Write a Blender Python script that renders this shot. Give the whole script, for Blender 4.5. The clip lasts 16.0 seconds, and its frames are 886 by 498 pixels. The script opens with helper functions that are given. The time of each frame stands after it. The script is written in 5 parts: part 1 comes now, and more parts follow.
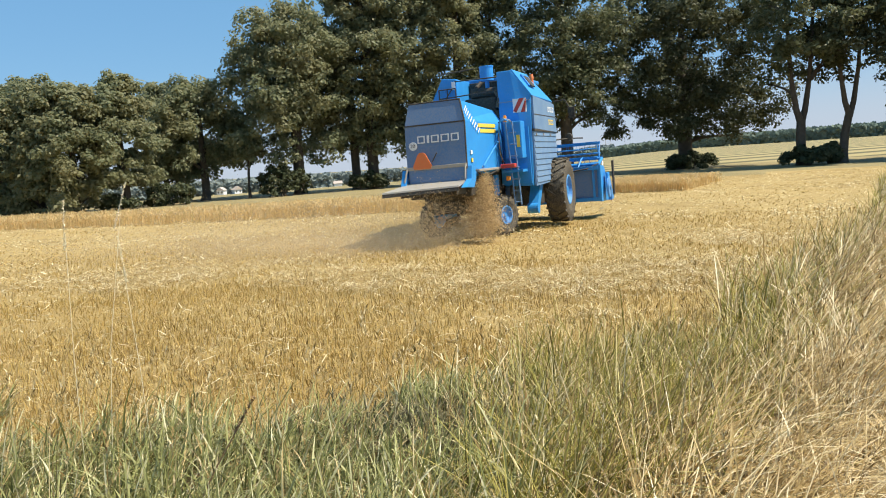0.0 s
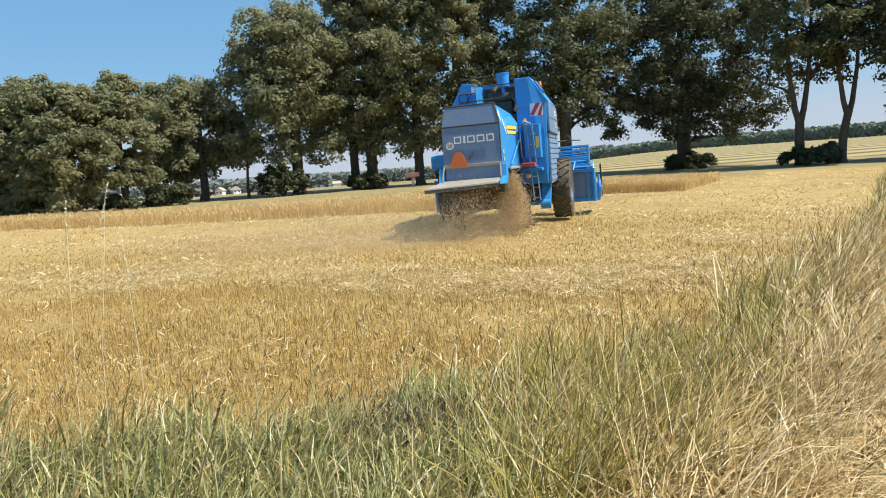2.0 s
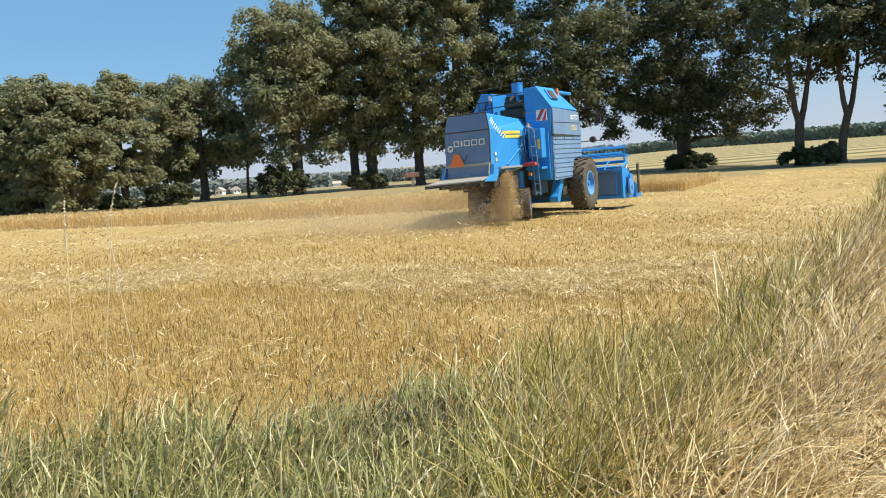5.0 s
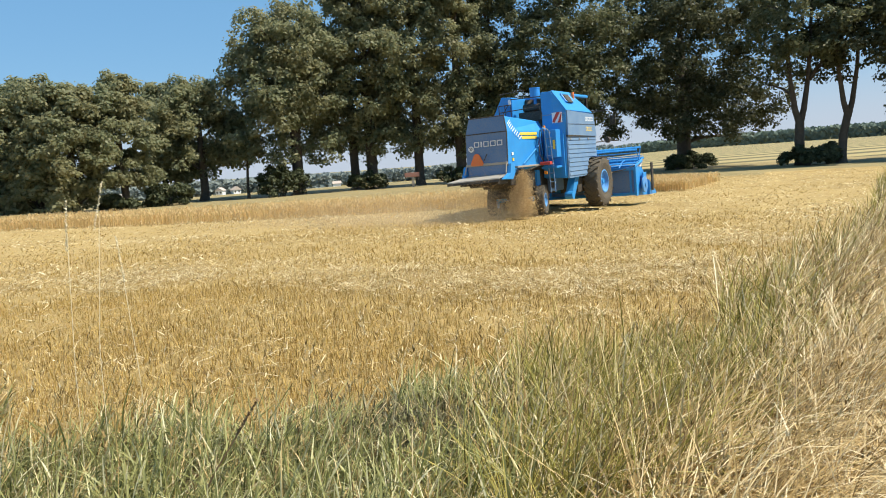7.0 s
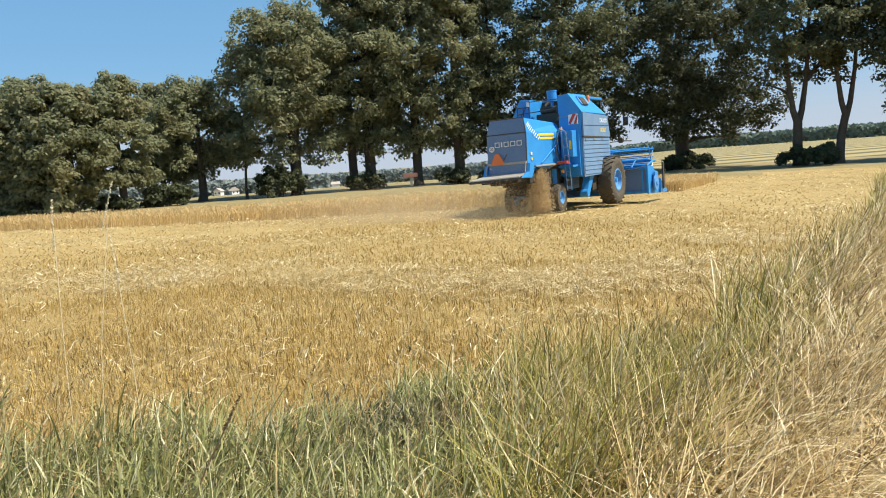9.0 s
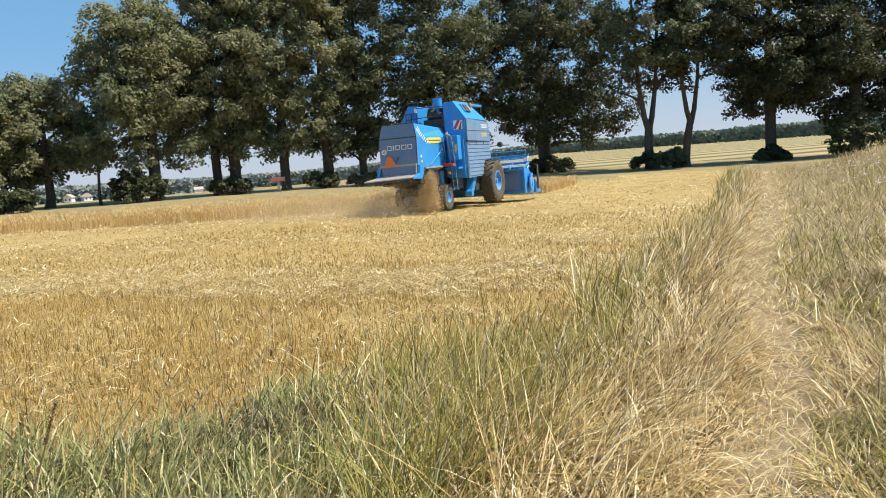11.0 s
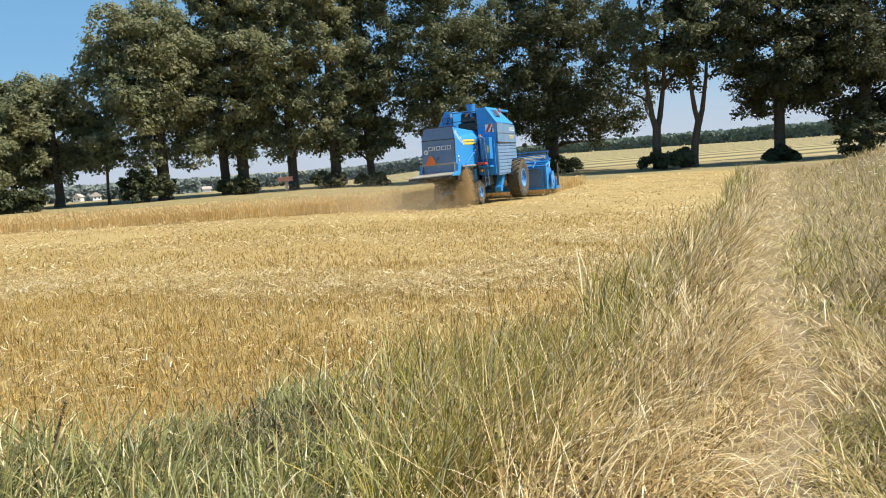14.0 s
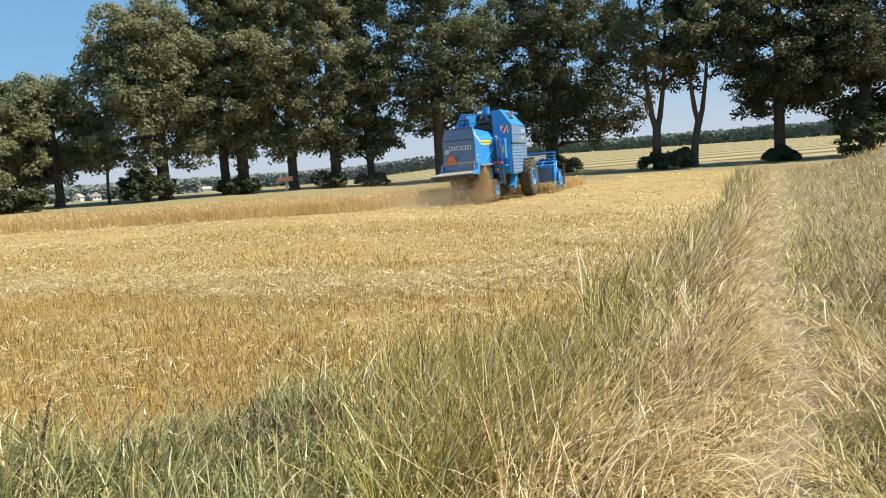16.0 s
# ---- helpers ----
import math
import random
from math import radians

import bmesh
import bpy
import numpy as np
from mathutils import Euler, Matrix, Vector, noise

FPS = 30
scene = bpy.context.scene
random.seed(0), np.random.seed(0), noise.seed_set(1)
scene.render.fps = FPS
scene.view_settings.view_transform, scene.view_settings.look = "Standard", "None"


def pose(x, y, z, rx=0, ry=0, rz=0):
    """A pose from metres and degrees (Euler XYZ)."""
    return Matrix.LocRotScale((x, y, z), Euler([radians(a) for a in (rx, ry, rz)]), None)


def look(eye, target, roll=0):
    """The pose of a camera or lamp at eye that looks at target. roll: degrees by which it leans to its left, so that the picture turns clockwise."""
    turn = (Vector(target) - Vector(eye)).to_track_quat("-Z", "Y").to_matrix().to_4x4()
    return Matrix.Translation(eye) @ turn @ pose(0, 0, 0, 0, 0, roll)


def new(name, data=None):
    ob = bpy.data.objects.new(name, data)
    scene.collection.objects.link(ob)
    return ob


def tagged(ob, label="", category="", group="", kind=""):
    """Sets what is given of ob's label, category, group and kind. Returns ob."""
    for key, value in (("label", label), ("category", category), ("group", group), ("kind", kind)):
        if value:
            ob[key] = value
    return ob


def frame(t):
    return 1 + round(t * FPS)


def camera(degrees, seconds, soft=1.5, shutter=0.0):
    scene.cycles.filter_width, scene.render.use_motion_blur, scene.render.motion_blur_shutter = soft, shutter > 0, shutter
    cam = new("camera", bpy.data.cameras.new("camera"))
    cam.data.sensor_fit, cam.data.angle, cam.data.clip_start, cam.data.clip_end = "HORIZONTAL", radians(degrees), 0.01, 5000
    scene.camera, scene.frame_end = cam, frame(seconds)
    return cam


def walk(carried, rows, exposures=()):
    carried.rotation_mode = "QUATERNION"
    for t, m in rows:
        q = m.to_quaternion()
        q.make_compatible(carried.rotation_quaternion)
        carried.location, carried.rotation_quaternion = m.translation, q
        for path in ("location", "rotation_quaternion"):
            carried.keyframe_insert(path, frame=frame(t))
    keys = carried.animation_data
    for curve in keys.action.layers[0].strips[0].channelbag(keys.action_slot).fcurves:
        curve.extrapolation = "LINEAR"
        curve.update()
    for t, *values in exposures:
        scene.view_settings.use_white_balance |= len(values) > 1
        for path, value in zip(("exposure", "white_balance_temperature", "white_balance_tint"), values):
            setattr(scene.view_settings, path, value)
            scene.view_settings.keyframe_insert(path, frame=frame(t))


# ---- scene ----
# ---------------- camera ----------------
cam = camera(60.66, 16.0, soft=1.0)
EYE_A, EYE_B = (0.0, 0.0, 1.65), (0.06, 0.05, 1.60)
walk(cam, [
    (0.0, pose(*EYE_A, 83.50, 3.87, -0.36)),
    (0.4, pose(*EYE_A, 83.507, 3.872, -0.44)),
    (4.0, pose(*EYE_A, 83.507, 3.872, -0.44)),
    (7.6, pose(*EYE_A, 83.507, 3.872, -0.44)),
    (8.2, pose(*EYE_A, 83.60, 3.88, -0.46)),
    (9.4, pose(0.02, 0.02, 1.63, 83.50, 3.92, -0.75)),
    (9.9, pose(0.03, 0.03, 1.62, 83.42, 4.0, -2.0)),
    (10.3, pose(0.05, 0.04, 1.61, 83.345, 4.097, -5.234)),
    (10.5, pose(0.05, 0.05, 1.60, 83.316, 4.098, -7.492)),
    (11.0, pose(*EYE_B, 83.205, 3.882, -10.344)),
    (11.5, pose(*EYE_B, 83.232, 3.836, -9.81)),
    (12.0, pose(*EYE_B, 83.233, 3.834, -9.786)),
    (16.0, pose(*EYE_B, 83.233, 3.834, -9.786)),
])

# ---------------- light ----------------
SUN_AZ, SUN_EL = 103.0, 57.0          # degrees clockwise from +y, and above the horizon
world = bpy.data.worlds.new("sky")
scene.world = world
world.use_nodes = True
wn = world.node_tree.nodes
sky = wn.new("ShaderNodeTexSky")
sky.sky_type = "NISHITA"
sky.sun_disc = False
sky.sun_elevation, sky.sun_rotation = radians(SUN_EL), radians(SUN_AZ)
sky.air_density, sky.dust_density, sky.ozone_density = 1.0, 0.1, 1.5
wn["Background"].inputs["Strength"].default_value = 0.10
haze = wn.new("ShaderNodeMix")          # summer haze evens the sky out
haze.data_type = "RGBA"
haze.inputs[0].default_value = 0.72
haze.inputs[7].default_value = (0.95, 2.6, 4.6, 1)
world.node_tree.links.new(sky.outputs["Color"], haze.inputs[6])
wl = world.node_tree.links
direction = wn.new("ShaderNodeTexCoord")
split = wn.new("ShaderNodeSeparateXYZ")
wl.new(direction.outputs["Generated"], split.inputs[0])
rise = wn.new("ShaderNodeMapRange")      # the haze thins out with height
rise.interpolation_type = "SMOOTHSTEP"
rise.inputs["From Min"].default_value, rise.inputs["From Max"].default_value = 0.0, 0.13
rise.inputs["To Min"].default_value, rise.inputs["To Max"].default_value = 0.75, 0.0
wl.new(split.outputs["Z"], rise.inputs["Value"])
pale = wn.new("ShaderNodeMix")
pale.data_type = "RGBA"
pale.inputs[7].default_value = (3.75, 4.1, 4.75, 1)
wl.new(rise.outputs["Result"], pale.inputs[0])
wl.new(haze.outputs[2], pale.inputs[6])
wl.new(pale.outputs[2], wn["Background"].inputs["Color"])
sun = new("sun", bpy.data.lights.new("sun", "SUN"))
sun.data.energy, sun.data.angle, sun.data.color = 5.0, radians(0.53), (1.0, 0.93, 0.80)
az, el = radians(SUN_AZ), radians(SUN_EL)
sun_dir = Vector((math.sin(az) * math.cos(el), math.cos(az) * math.cos(el), math.sin(el)))
sun.matrix_world = look(sun_dir * 100, (0, 0, 0))
scene.view_settings.exposure = 0.63

# ---------------- small helpers ----------------
def sstep(a, b, x):
    u = np.clip((np.asarray(x, float) - a) / (b - a), 0, 1)
    return u * u * (3 - 2 * u)


def ground_z(x, y):
    """Height of the ground: level near the track, a slight dip under the harvester, falling away to the far valley."""
    x, y = np.asarray(x, float), np.asarray(y, float)
    dip = -0.0293 * np.clip(x, 0, 7) * sstep(9, 16, y)
    r, a = np.hypot(x, y), np.degrees(np.arctan2(x, y))
    valley = -9.0 * (1 - sstep(-1, 19, a)) * sstep(-70, -40, a) * np.clip((r - 75) / 425, 0, 1)
    bank = 1.0 * sstep(1.8, 6.0, track_distance(x, y).reshape(np.shape(x))) * sstep(9, 24, r) * (1 - sstep(34, 44, y))
    return dip * (1 - sstep(70, 120, r)) + valley + bank


def part(name, bm, material, parent=None, label=""):
    me = bpy.data.meshes.new(name)
    bm.to_mesh(me)
    bm.free()
    me.materials.append(material)
    ob = new(name, me)
    ob.parent = parent
    if label:
        ob["label"] = label
    return ob


def tri_mesh(name, verts, tris, material):
    """A mesh from arrays of corners and triangles."""
    me = bpy.data.meshes.new(name)
    verts, tris = np.asarray(verts, np.float32).reshape(-1, 3), np.asarray(tris, np.int32).reshape(-1, 3)
    me.vertices.add(len(verts))
    me.vertices.foreach_set("co", verts.ravel())
    me.loops.add(tris.size)
    me.loops.foreach_set("vertex_index", tris.ravel())
    me.polygons.add(len(tris))
    me.polygons.foreach_set("loop_start", np.arange(0, tris.size, 3, dtype=np.int32))
    me.polygons.foreach_set("loop_total", np.full(len(tris), 3, np.int32))
    me.update(calc_edges=True)
    me.materials.append(material)
    return me


def box(bm, lo, hi, m=None, bevel=0.0):
    made = bmesh.ops.create_cube(bm, size=1)["verts"]
    for v in made:
        v.co = Vector([lo[i] + (v.co[i] + 0.5) * (hi[i] - lo[i]) for i in range(3)])
    if bevel:
        edges = list({e for v in made for e in v.link_edges})
        made = bmesh.ops.bevel(bm, geom=edges, offset=bevel, segments=2, affect="EDGES", profile=0.6)["verts"]
    if m is not None:
        bmesh.ops.transform(bm, matrix=m, verts=made)
    return bm


def boxed(lo, hi, bevel=0.0, m=None):
    return box(bmesh.new(), lo, hi, m, bevel)


def prism(bm, outline, axis, a, b):
    """A closed outline of (u, v) pushed out from a to b along an axis: x takes (y, z), y takes (x, z), z takes (x, y)."""
    put = {"x": lambda u, v, w: (w, u, v), "y": lambda u, v, w: (u, w, v), "z": lambda u, v, w: (u, v, w)}[axis]
    ends = [[bm.verts.new(put(u, v, w)) for u, v in outline] for w in (a, b)]
    n = len(outline)
    bm.faces.new(ends[0]), bm.faces.new(ends[1][::-1])
    for i in range(n):
        bm.faces.new((ends[0][i], ends[1][i], ends[1][(i + 1) % n], ends[0][(i + 1) % n]))
    bmesh.ops.recalc_face_normals(bm, faces=bm.faces)
    return bm


def rod(bm, p, q, r, seg=8, r2=None):
    p, q = Vector(p), Vector(q)
    d = q - p
    m = Matrix.Translation((p + q) / 2) @ d.to_track_quat("Z", "Y").to_matrix().to_4x4()
    bmesh.ops.create_cone(bm, cap_ends=True, segments=seg, radius1=r, radius2=r if r2 is None else r2, depth=d.length, matrix=m)
    return bm


def pipe(points, r, seg=8):
    bm = bmesh.new()
    for p, q in zip(points, points[1:]):
        rod(bm, p, q, r, seg)
    for p in points[1:-1]:
        bmesh.ops.create_icosphere(bm, subdivisions=1, radius=r * 1.02, matrix=Matrix.Translation(p))
    return bm


def lathe(profile, seg=32):
    """A ring round the x axis from (x, radius) pairs, closed."""
    bm = bmesh.new()
    rings = []
    for i in range(seg):
        a = 2 * math.pi * i / seg
        rings.append([bm.verts.new((x, r * math.cos(a), r * math.sin(a))) for x, r in profile])
    n = len(profile)
    for i in range(seg):
        for j in range(n):
            bm.faces.new((rings[i][j], rings[i][(j + 1) % n], rings[(i + 1) % seg][(j + 1) % n], rings[(i + 1) % seg][j]))
    bmesh.ops.recalc_face_normals(bm, faces=bm.faces)
    return bm


# ---------------- materials ----------------
def material(name):
    mat = bpy.data.materials.new(name)
    mat.use_nodes = True
    nt = mat.node_tree
    return mat, nt.nodes, nt.links, nt.nodes["Principled BSDF"]


def ramp(nodes, stops):
    node = nodes.new("ShaderNodeValToRGB")
    els = node.color_ramp.elements
    while len(els) < len(stops):
        els.new(0.5)
    for e, (p, c) in zip(els, stops):
        e.position, e.color = p, (*c, 1)
    return node


def noise_node(nodes, links, scale, detail=4, rough=0.6, coord="Object"):
    tc = nodes.new("ShaderNodeTexCoord")
    nz = nodes.new("ShaderNodeTexNoise")
    nz.inputs["Scale"].default_value, nz.inputs["Detail"].default_value, nz.inputs["Roughness"].default_value = scale, detail, rough
    links.new(tc.outputs[coord], nz.inputs["Vector"])
    return nz


def mix_col(nodes, links, fac, a, b, mode="MIX"):
    mx = nodes.new("ShaderNodeMix")
    mx.data_type, mx.blend_type = "RGBA", mode
    for key, v in ((0, fac), (6, a), (7, b)):
        if isinstance(v, (int, float)):
            mx.inputs[key].default_value = v
        elif isinstance(v, tuple):
            mx.inputs[key].default_value = (*v, 1)
        else:
            links.new(v, mx.inputs[key])
    return mx.outputs[2]


def bump(nodes, links, height, bsdf, strength, dist=0.01):
    b = nodes.new("ShaderNodeBump")
    b.inputs["Strength"].default_value, b.inputs["Distance"].default_value = strength, dist
    links.new(height, b.inputs["Height"])
    links.new(b.outputs["Normal"], bsdf.inputs["Normal"])


def worn(name, base, alt, dust=(0.42, 0.33, 0.2), dusty=0.3, rough=0.45, metal=0.0, scale=2.0):
    """Painted or bare surface with patches of a second tone and a film of field dust."""
    mat, n, l, b = material(name)
    big, fine = noise_node(n, l, scale, 5), noise_node(n, l, scale * 14, 6, 0.7)
    r1 = ramp(n, [(0.35, (0, 0, 0)), (0.7, (1, 1, 1))])
    l.new(big.outputs["Fac"], r1.inputs["Fac"])
    c = mix_col(n, l, r1.outputs["Color"], base, alt)
    r2 = ramp(n, [(0.38, (0, 0, 0)), (0.75, (dusty,) * 3)])
    l.new(fine.outputs["Fac"], r2.inputs["Fac"])
    c = mix_col(n, l, r2.outputs["Color"], c, dust)
    l.new(c, b.inputs["Base Color"])
    rr = n.new("ShaderNodeMapRange")
    rr.inputs["To Min"].default_value, rr.inputs["To Max"].default_value = rough - 0.1, min(1, rough + 0.25)
    l.new(fine.outputs["Fac"], rr.inputs["Value"])
    l.new(rr.outputs["Result"], b.inputs["Roughness"])
    b.inputs["Metallic"].default_value = metal
    bump(n, l, big.outputs["Fac"], b, 0.12, 0.02)
    return mat


def island(name, stops, rough=0.7, trans=0.25, patch=None, scale=0.5):
    """Blades and leaves: each piece its own tone, larger patches over the whole, some light passing through."""
    mat, n, l, b = material(name)
    geo = n.new("ShaderNodeNewGeometry")
    rp = ramp(n, stops)
    l.new(geo.outputs["Random Per Island"], rp.inputs["Fac"])
    c = rp.outputs["Color"]
    if patch:
        nz = noise_node(n, l, scale, 3)
        r1 = ramp(n, [(0.42, (0, 0, 0)), (0.62, (0.75,) * 3)])
        l.new(nz.outputs["Fac"], r1.inputs["Fac"])
        c = mix_col(n, l, r1.outputs["Color"], c, patch)
    l.new(c, b.inputs["Base Color"])
    b.inputs["Roughness"].default_value = rough
    b.inputs["Specular IOR Level"].default_value = 0.25
    tr = n.new("ShaderNodeBsdfTranslucent")
    l.new(c, tr.inputs["Color"])
    ms = n.new("ShaderNodeMixShader")
    ms.inputs["Fac"].default_value = trans
    l.new(b.outputs["BSDF"], ms.inputs[1])
    l.new(tr.outputs["BSDF"], ms.inputs[2])
    l.new(ms.outputs["Shader"], n["Material Output"].inputs["Surface"])
    return mat


BLUE = worn("blue_paint", (0.012, 0.235, 0.60), (0.016, 0.275, 0.67), dusty=0.12, rough=0.4)
BLUE_DUST = worn("dusty_blue_paint", (0.085, 0.185, 0.36), (0.125, 0.215, 0.37), dusty=0.34, rough=0.5)
BLUE_PALE = worn("weathered_blue_paint", (0.1, 0.22, 0.40), (0.15, 0.27, 0.43), dusty=0.3, rough=0.42)
BLUE_RIM = worn("light_blue_rim_paint", (0.05, 0.26, 0.62), (0.08, 0.3, 0.62), dusty=0.3)
BLACK = worn("black_rubber", (0.02, 0.019, 0.018), (0.035, 0.032, 0.028), dusty=0.45, rough=0.8)
DARK = worn("dark_greasy_metal", (0.025, 0.024, 0.024), (0.05, 0.045, 0.04), dusty=0.3, rough=0.6, metal=0.3)
GREY = worn("bare_dusty_sheet_metal", (0.32, 0.3, 0.27), (0.42, 0.38, 0.32), dusty=0.5, rough=0.5, metal=0.2)
STEEL = worn("worn_steel", (0.4, 0.39, 0.37), (0.5, 0.48, 0.45), dusty=0.35, rough=0.4, metal=0.7)
ORANGE = worn("orange_reflective_plate", (0.75, 0.16, 0.03), (0.8, 0.2, 0.05), dusty=0.15)
RED = worn("red_plastic", (0.5, 0.03, 0.02), (0.55, 0.05, 0.03), dusty=0.15)
FADED_RED = worn("faded_red_board", (0.3, 0.12, 0.09), (0.36, 0.16, 0.12), dusty=0.3)
WHITE = worn("white_paint", (0.75, 0.76, 0.76), (0.8, 0.8, 0.79), dusty=0.15)
YELLOW = worn("yellow_decal", (0.8, 0.55, 0.06), (0.82, 0.6, 0.08), dusty=0.1)
AMBER = worn("amber_lens", (0.8, 0.25, 0.02), (0.85, 0.3, 0.03), dusty=0.05, rough=0.2)
GLASS, _n, _l, _b = material("tinted_cab_glass")
_b.inputs["Base Color"].default_value = (0.55, 0.62, 0.6, 1)
_b.inputs["Roughness"].default_value = 0.03
_b.inputs["Transmission Weight"].default_value = 1.0
_b.inputs["IOR"].default_value = 1.45
BARK = worn("grey_brown_bark", (0.06, 0.045, 0.033), (0.1, 0.08, 0.06), dust=(0.13, 0.11, 0.08), dusty=0.5, rough=0.9, scale=3)
LEAF = island("linden_leaves", [(0, (0.175, 0.195, 0.105)), (0.5, (0.225, 0.245, 0.135)), (0.85, (0.29, 0.295, 0.165)), (1, (0.38, 0.355, 0.21))], 0.5, 0.55, (0.3, 0.28, 0.145), 0.35)
# darker leaf copy: backlit shade of the right-hand trees put into the colour
LEAF_BACKLIT = island("backlit_tree_leaves", [(0, (0.062, 0.07, 0.036)), (0.5, (0.085, 0.093, 0.048)), (0.9, (0.118, 0.122, 0.064)), (1, (0.17, 0.16, 0.09))], 0.5, 0.45, (0.105, 0.105, 0.045), 0.35)
LEAF_BUSH = island("bush_leaves", [(0, (0.05, 0.062, 0.03)), (0.6, (0.075, 0.088, 0.04)), (1, (0.12, 0.125, 0.06))], 0.6, 0.35)
LEAF_LIGHT = island("maple_leaves", [(0, (0.10, 0.115, 0.055)), (0.6, (0.145, 0.155, 0.078)), (1, (0.21, 0.205, 0.105))], 0.5, 0.45)
GREEN_GRASS = island("green_grass_blades", [(0, (0.105, 0.108, 0.035)), (0.4, (0.27, 0.27, 0.09)), (0.86, (0.44, 0.42, 0.18)), (1, (0.82, 0.74, 0.48))], 0.4, 0.3)
OLIVE_GRASS = island("fine_olive_grass_blades", [(0, (0.11, 0.095, 0.02)), (0.4, (0.29, 0.255, 0.05)), (0.86, (0.48, 0.4, 0.12)), (1, (0.85, 0.72, 0.42))], 0.45, 0.32)
WEED = island("dull_weed_leaves", [(0, (0.085, 0.072, 0.035)), (0.6, (0.17, 0.15, 0.075)), (1, (0.36, 0.3, 0.18))], 0.6, 0.2)
DRY_GRASS = island("dry_grass_blades", [(0, (0.16, 0.1, 0.035)), (0.4, (0.42, 0.29, 0.115)), (0.75, (0.66, 0.49, 0.235)), (1, (0.95, 0.82, 0.55))], 0.4, 0.24)
TAN_GRASS = island("brown_bank_grass_blades", [(0, (0.1, 0.07, 0.026)), (0.45, (0.27, 0.195, 0.08)), (0.85, (0.46, 0.345, 0.16)), (1, (0.8, 0.66, 0.4))], 0.45, 0.24)
BLEACHED = worn("bleached_stem", (0.78, 0.67, 0.45), (0.85, 0.75, 0.52), dusty=0.1, rough=0.5)
STRAW = island("stubble_straw", [(0, (0.22, 0.14, 0.045)), (0.5, (0.43, 0.29, 0.085)), (0.85, (0.6, 0.435, 0.155)), (1, (0.84, 0.68, 0.37))], 0.38, 0.22, (0.4, 0.265, 0.075), 0.25)
PALE_STRAW = island("loose_pale_straw", [(0, (0.24, 0.15, 0.045)), (0.5, (0.52, 0.385, 0.16)), (1, (0.95, 0.85, 0.58))], 0.35, 0.18)
CROP = island("ripe_oat_stalks", [(0, (0.52, 0.36, 0.15)), (0.5, (0.72, 0.54, 0.27)), (0.9, (0.82, 0.66, 0.37)), (1, (0.5, 0.44, 0.18))], 0.45, 0.48, (0.62, 0.45, 0.21), 0.35)
CHAFF = island("chopped_straw", [(0, (0.36, 0.25, 0.12)), (0.5, (0.55, 0.4, 0.21)), (1, (0.78, 0.62, 0.36))], 0.7, 0.45)
# both forest colours are paled and blued: distance haze mixed into the base tone
FOREST = island("haze_tinted_forest", [(0, (0.145, 0.18, 0.14)), (0.5, (0.165, 0.205, 0.155)), (1, (0.19, 0.23, 0.17))], 0.9, 0.1)
FOREST_HAZE_TINT = island("haze_paled_forest", [(0, (0.17, 0.2, 0.19)), (1, (0.215, 0.245, 0.225))], 0.9, 0.1)


def dust_material():
    mat = island("airborne_dust", [(0, (0.62, 0.49, 0.32)), (1, (0.76, 0.63, 0.44))], 1.0, 0.5)
    n, l = mat.node_tree.nodes, mat.node_tree.links
    solid = n["Material Output"].inputs["Surface"].links[0].from_socket
    thin, ms = n.new("ShaderNodeBsdfTransparent"), n.new("ShaderNodeMixShader")
    ms.inputs["Fac"].default_value = 0.4
    l.new(solid, ms.inputs[1])
    l.new(thin.outputs["BSDF"], ms.inputs[2])
    l.new(ms.outputs["Shader"], n["Material Output"].inputs["Surface"])
    return mat


DUST = dust_material()


def ground_material():
    """Stubble soil and chaff by the field, dry trodden earth along the track, meadow and field strips far off."""
    mat, n, l, b = material("field_ground")
    big, mid, fine = noise_node(n, l, 0.12, 4), noise_node(n, l, 1.3, 6, 0.65), noise_node(n, l, 28, 6, 0.75)
    r1 = ramp(n, [(0.3, (0.21, 0.135, 0.042)), (0.5, (0.33, 0.225, 0.075)), (0.72, (0.45, 0.33, 0.13))])
    l.new(mid.outputs["Fac"], r1.inputs["Fac"])
    r2 = ramp(n, [(0.35, (0.09, 0.06, 0.022)), (0.5, (0.32, 0.22, 0.075)), (0.7, (0.58, 0.44, 0.19))])
    l.new(fine.outputs["Fac"], r2.inputs["Fac"])
    c = mix_col(n, l, 0.5, r1.outputs["Color"], r2.outputs["Color"])
    r3 = ramp(n, [(0.4, (0, 0, 0)), (0.62, (0.45,) * 3)])
    l.new(big.outputs["Fac"], r3.inputs["Fac"])
    c = mix_col(n, l, r3.outputs["Color"], c, (0.46, 0.33, 0.13))
    l.new(c, b.inputs["Base Color"])
    b.inputs["Roughness"].default_value = 0.9
    bump(n, l, fine.outputs["Fac"], b, 0.5, 0.04)
    return mat


def soil_material(name, a, c2, c3, scale=9):
    mat, n, l, b = material(name)
    mid, fine = noise_node(n, l, scale * 0.15, 5), noise_node(n, l, scale * 4, 6, 0.75)
    r1 = ramp(n, [(0.3, a), (0.55, c2), (0.8, c3)])
    l.new(mid.outputs["Fac"], r1.inputs["Fac"])
    r2 = ramp(n, [(0.3, tuple(0.45 * v for v in a)), (0.6, c2)])
    l.new(fine.outputs["Fac"], r2.inputs["Fac"])
    c = mix_col(n, l, 0.5, r1.outputs["Color"], r2.outputs["Color"])
    l.new(c, b.inputs["Base Color"])
    b.inputs["Roughness"].default_value = 0.95
    bump(n, l, fine.outputs["Fac"], b, 0.6, 0.03)
    return mat


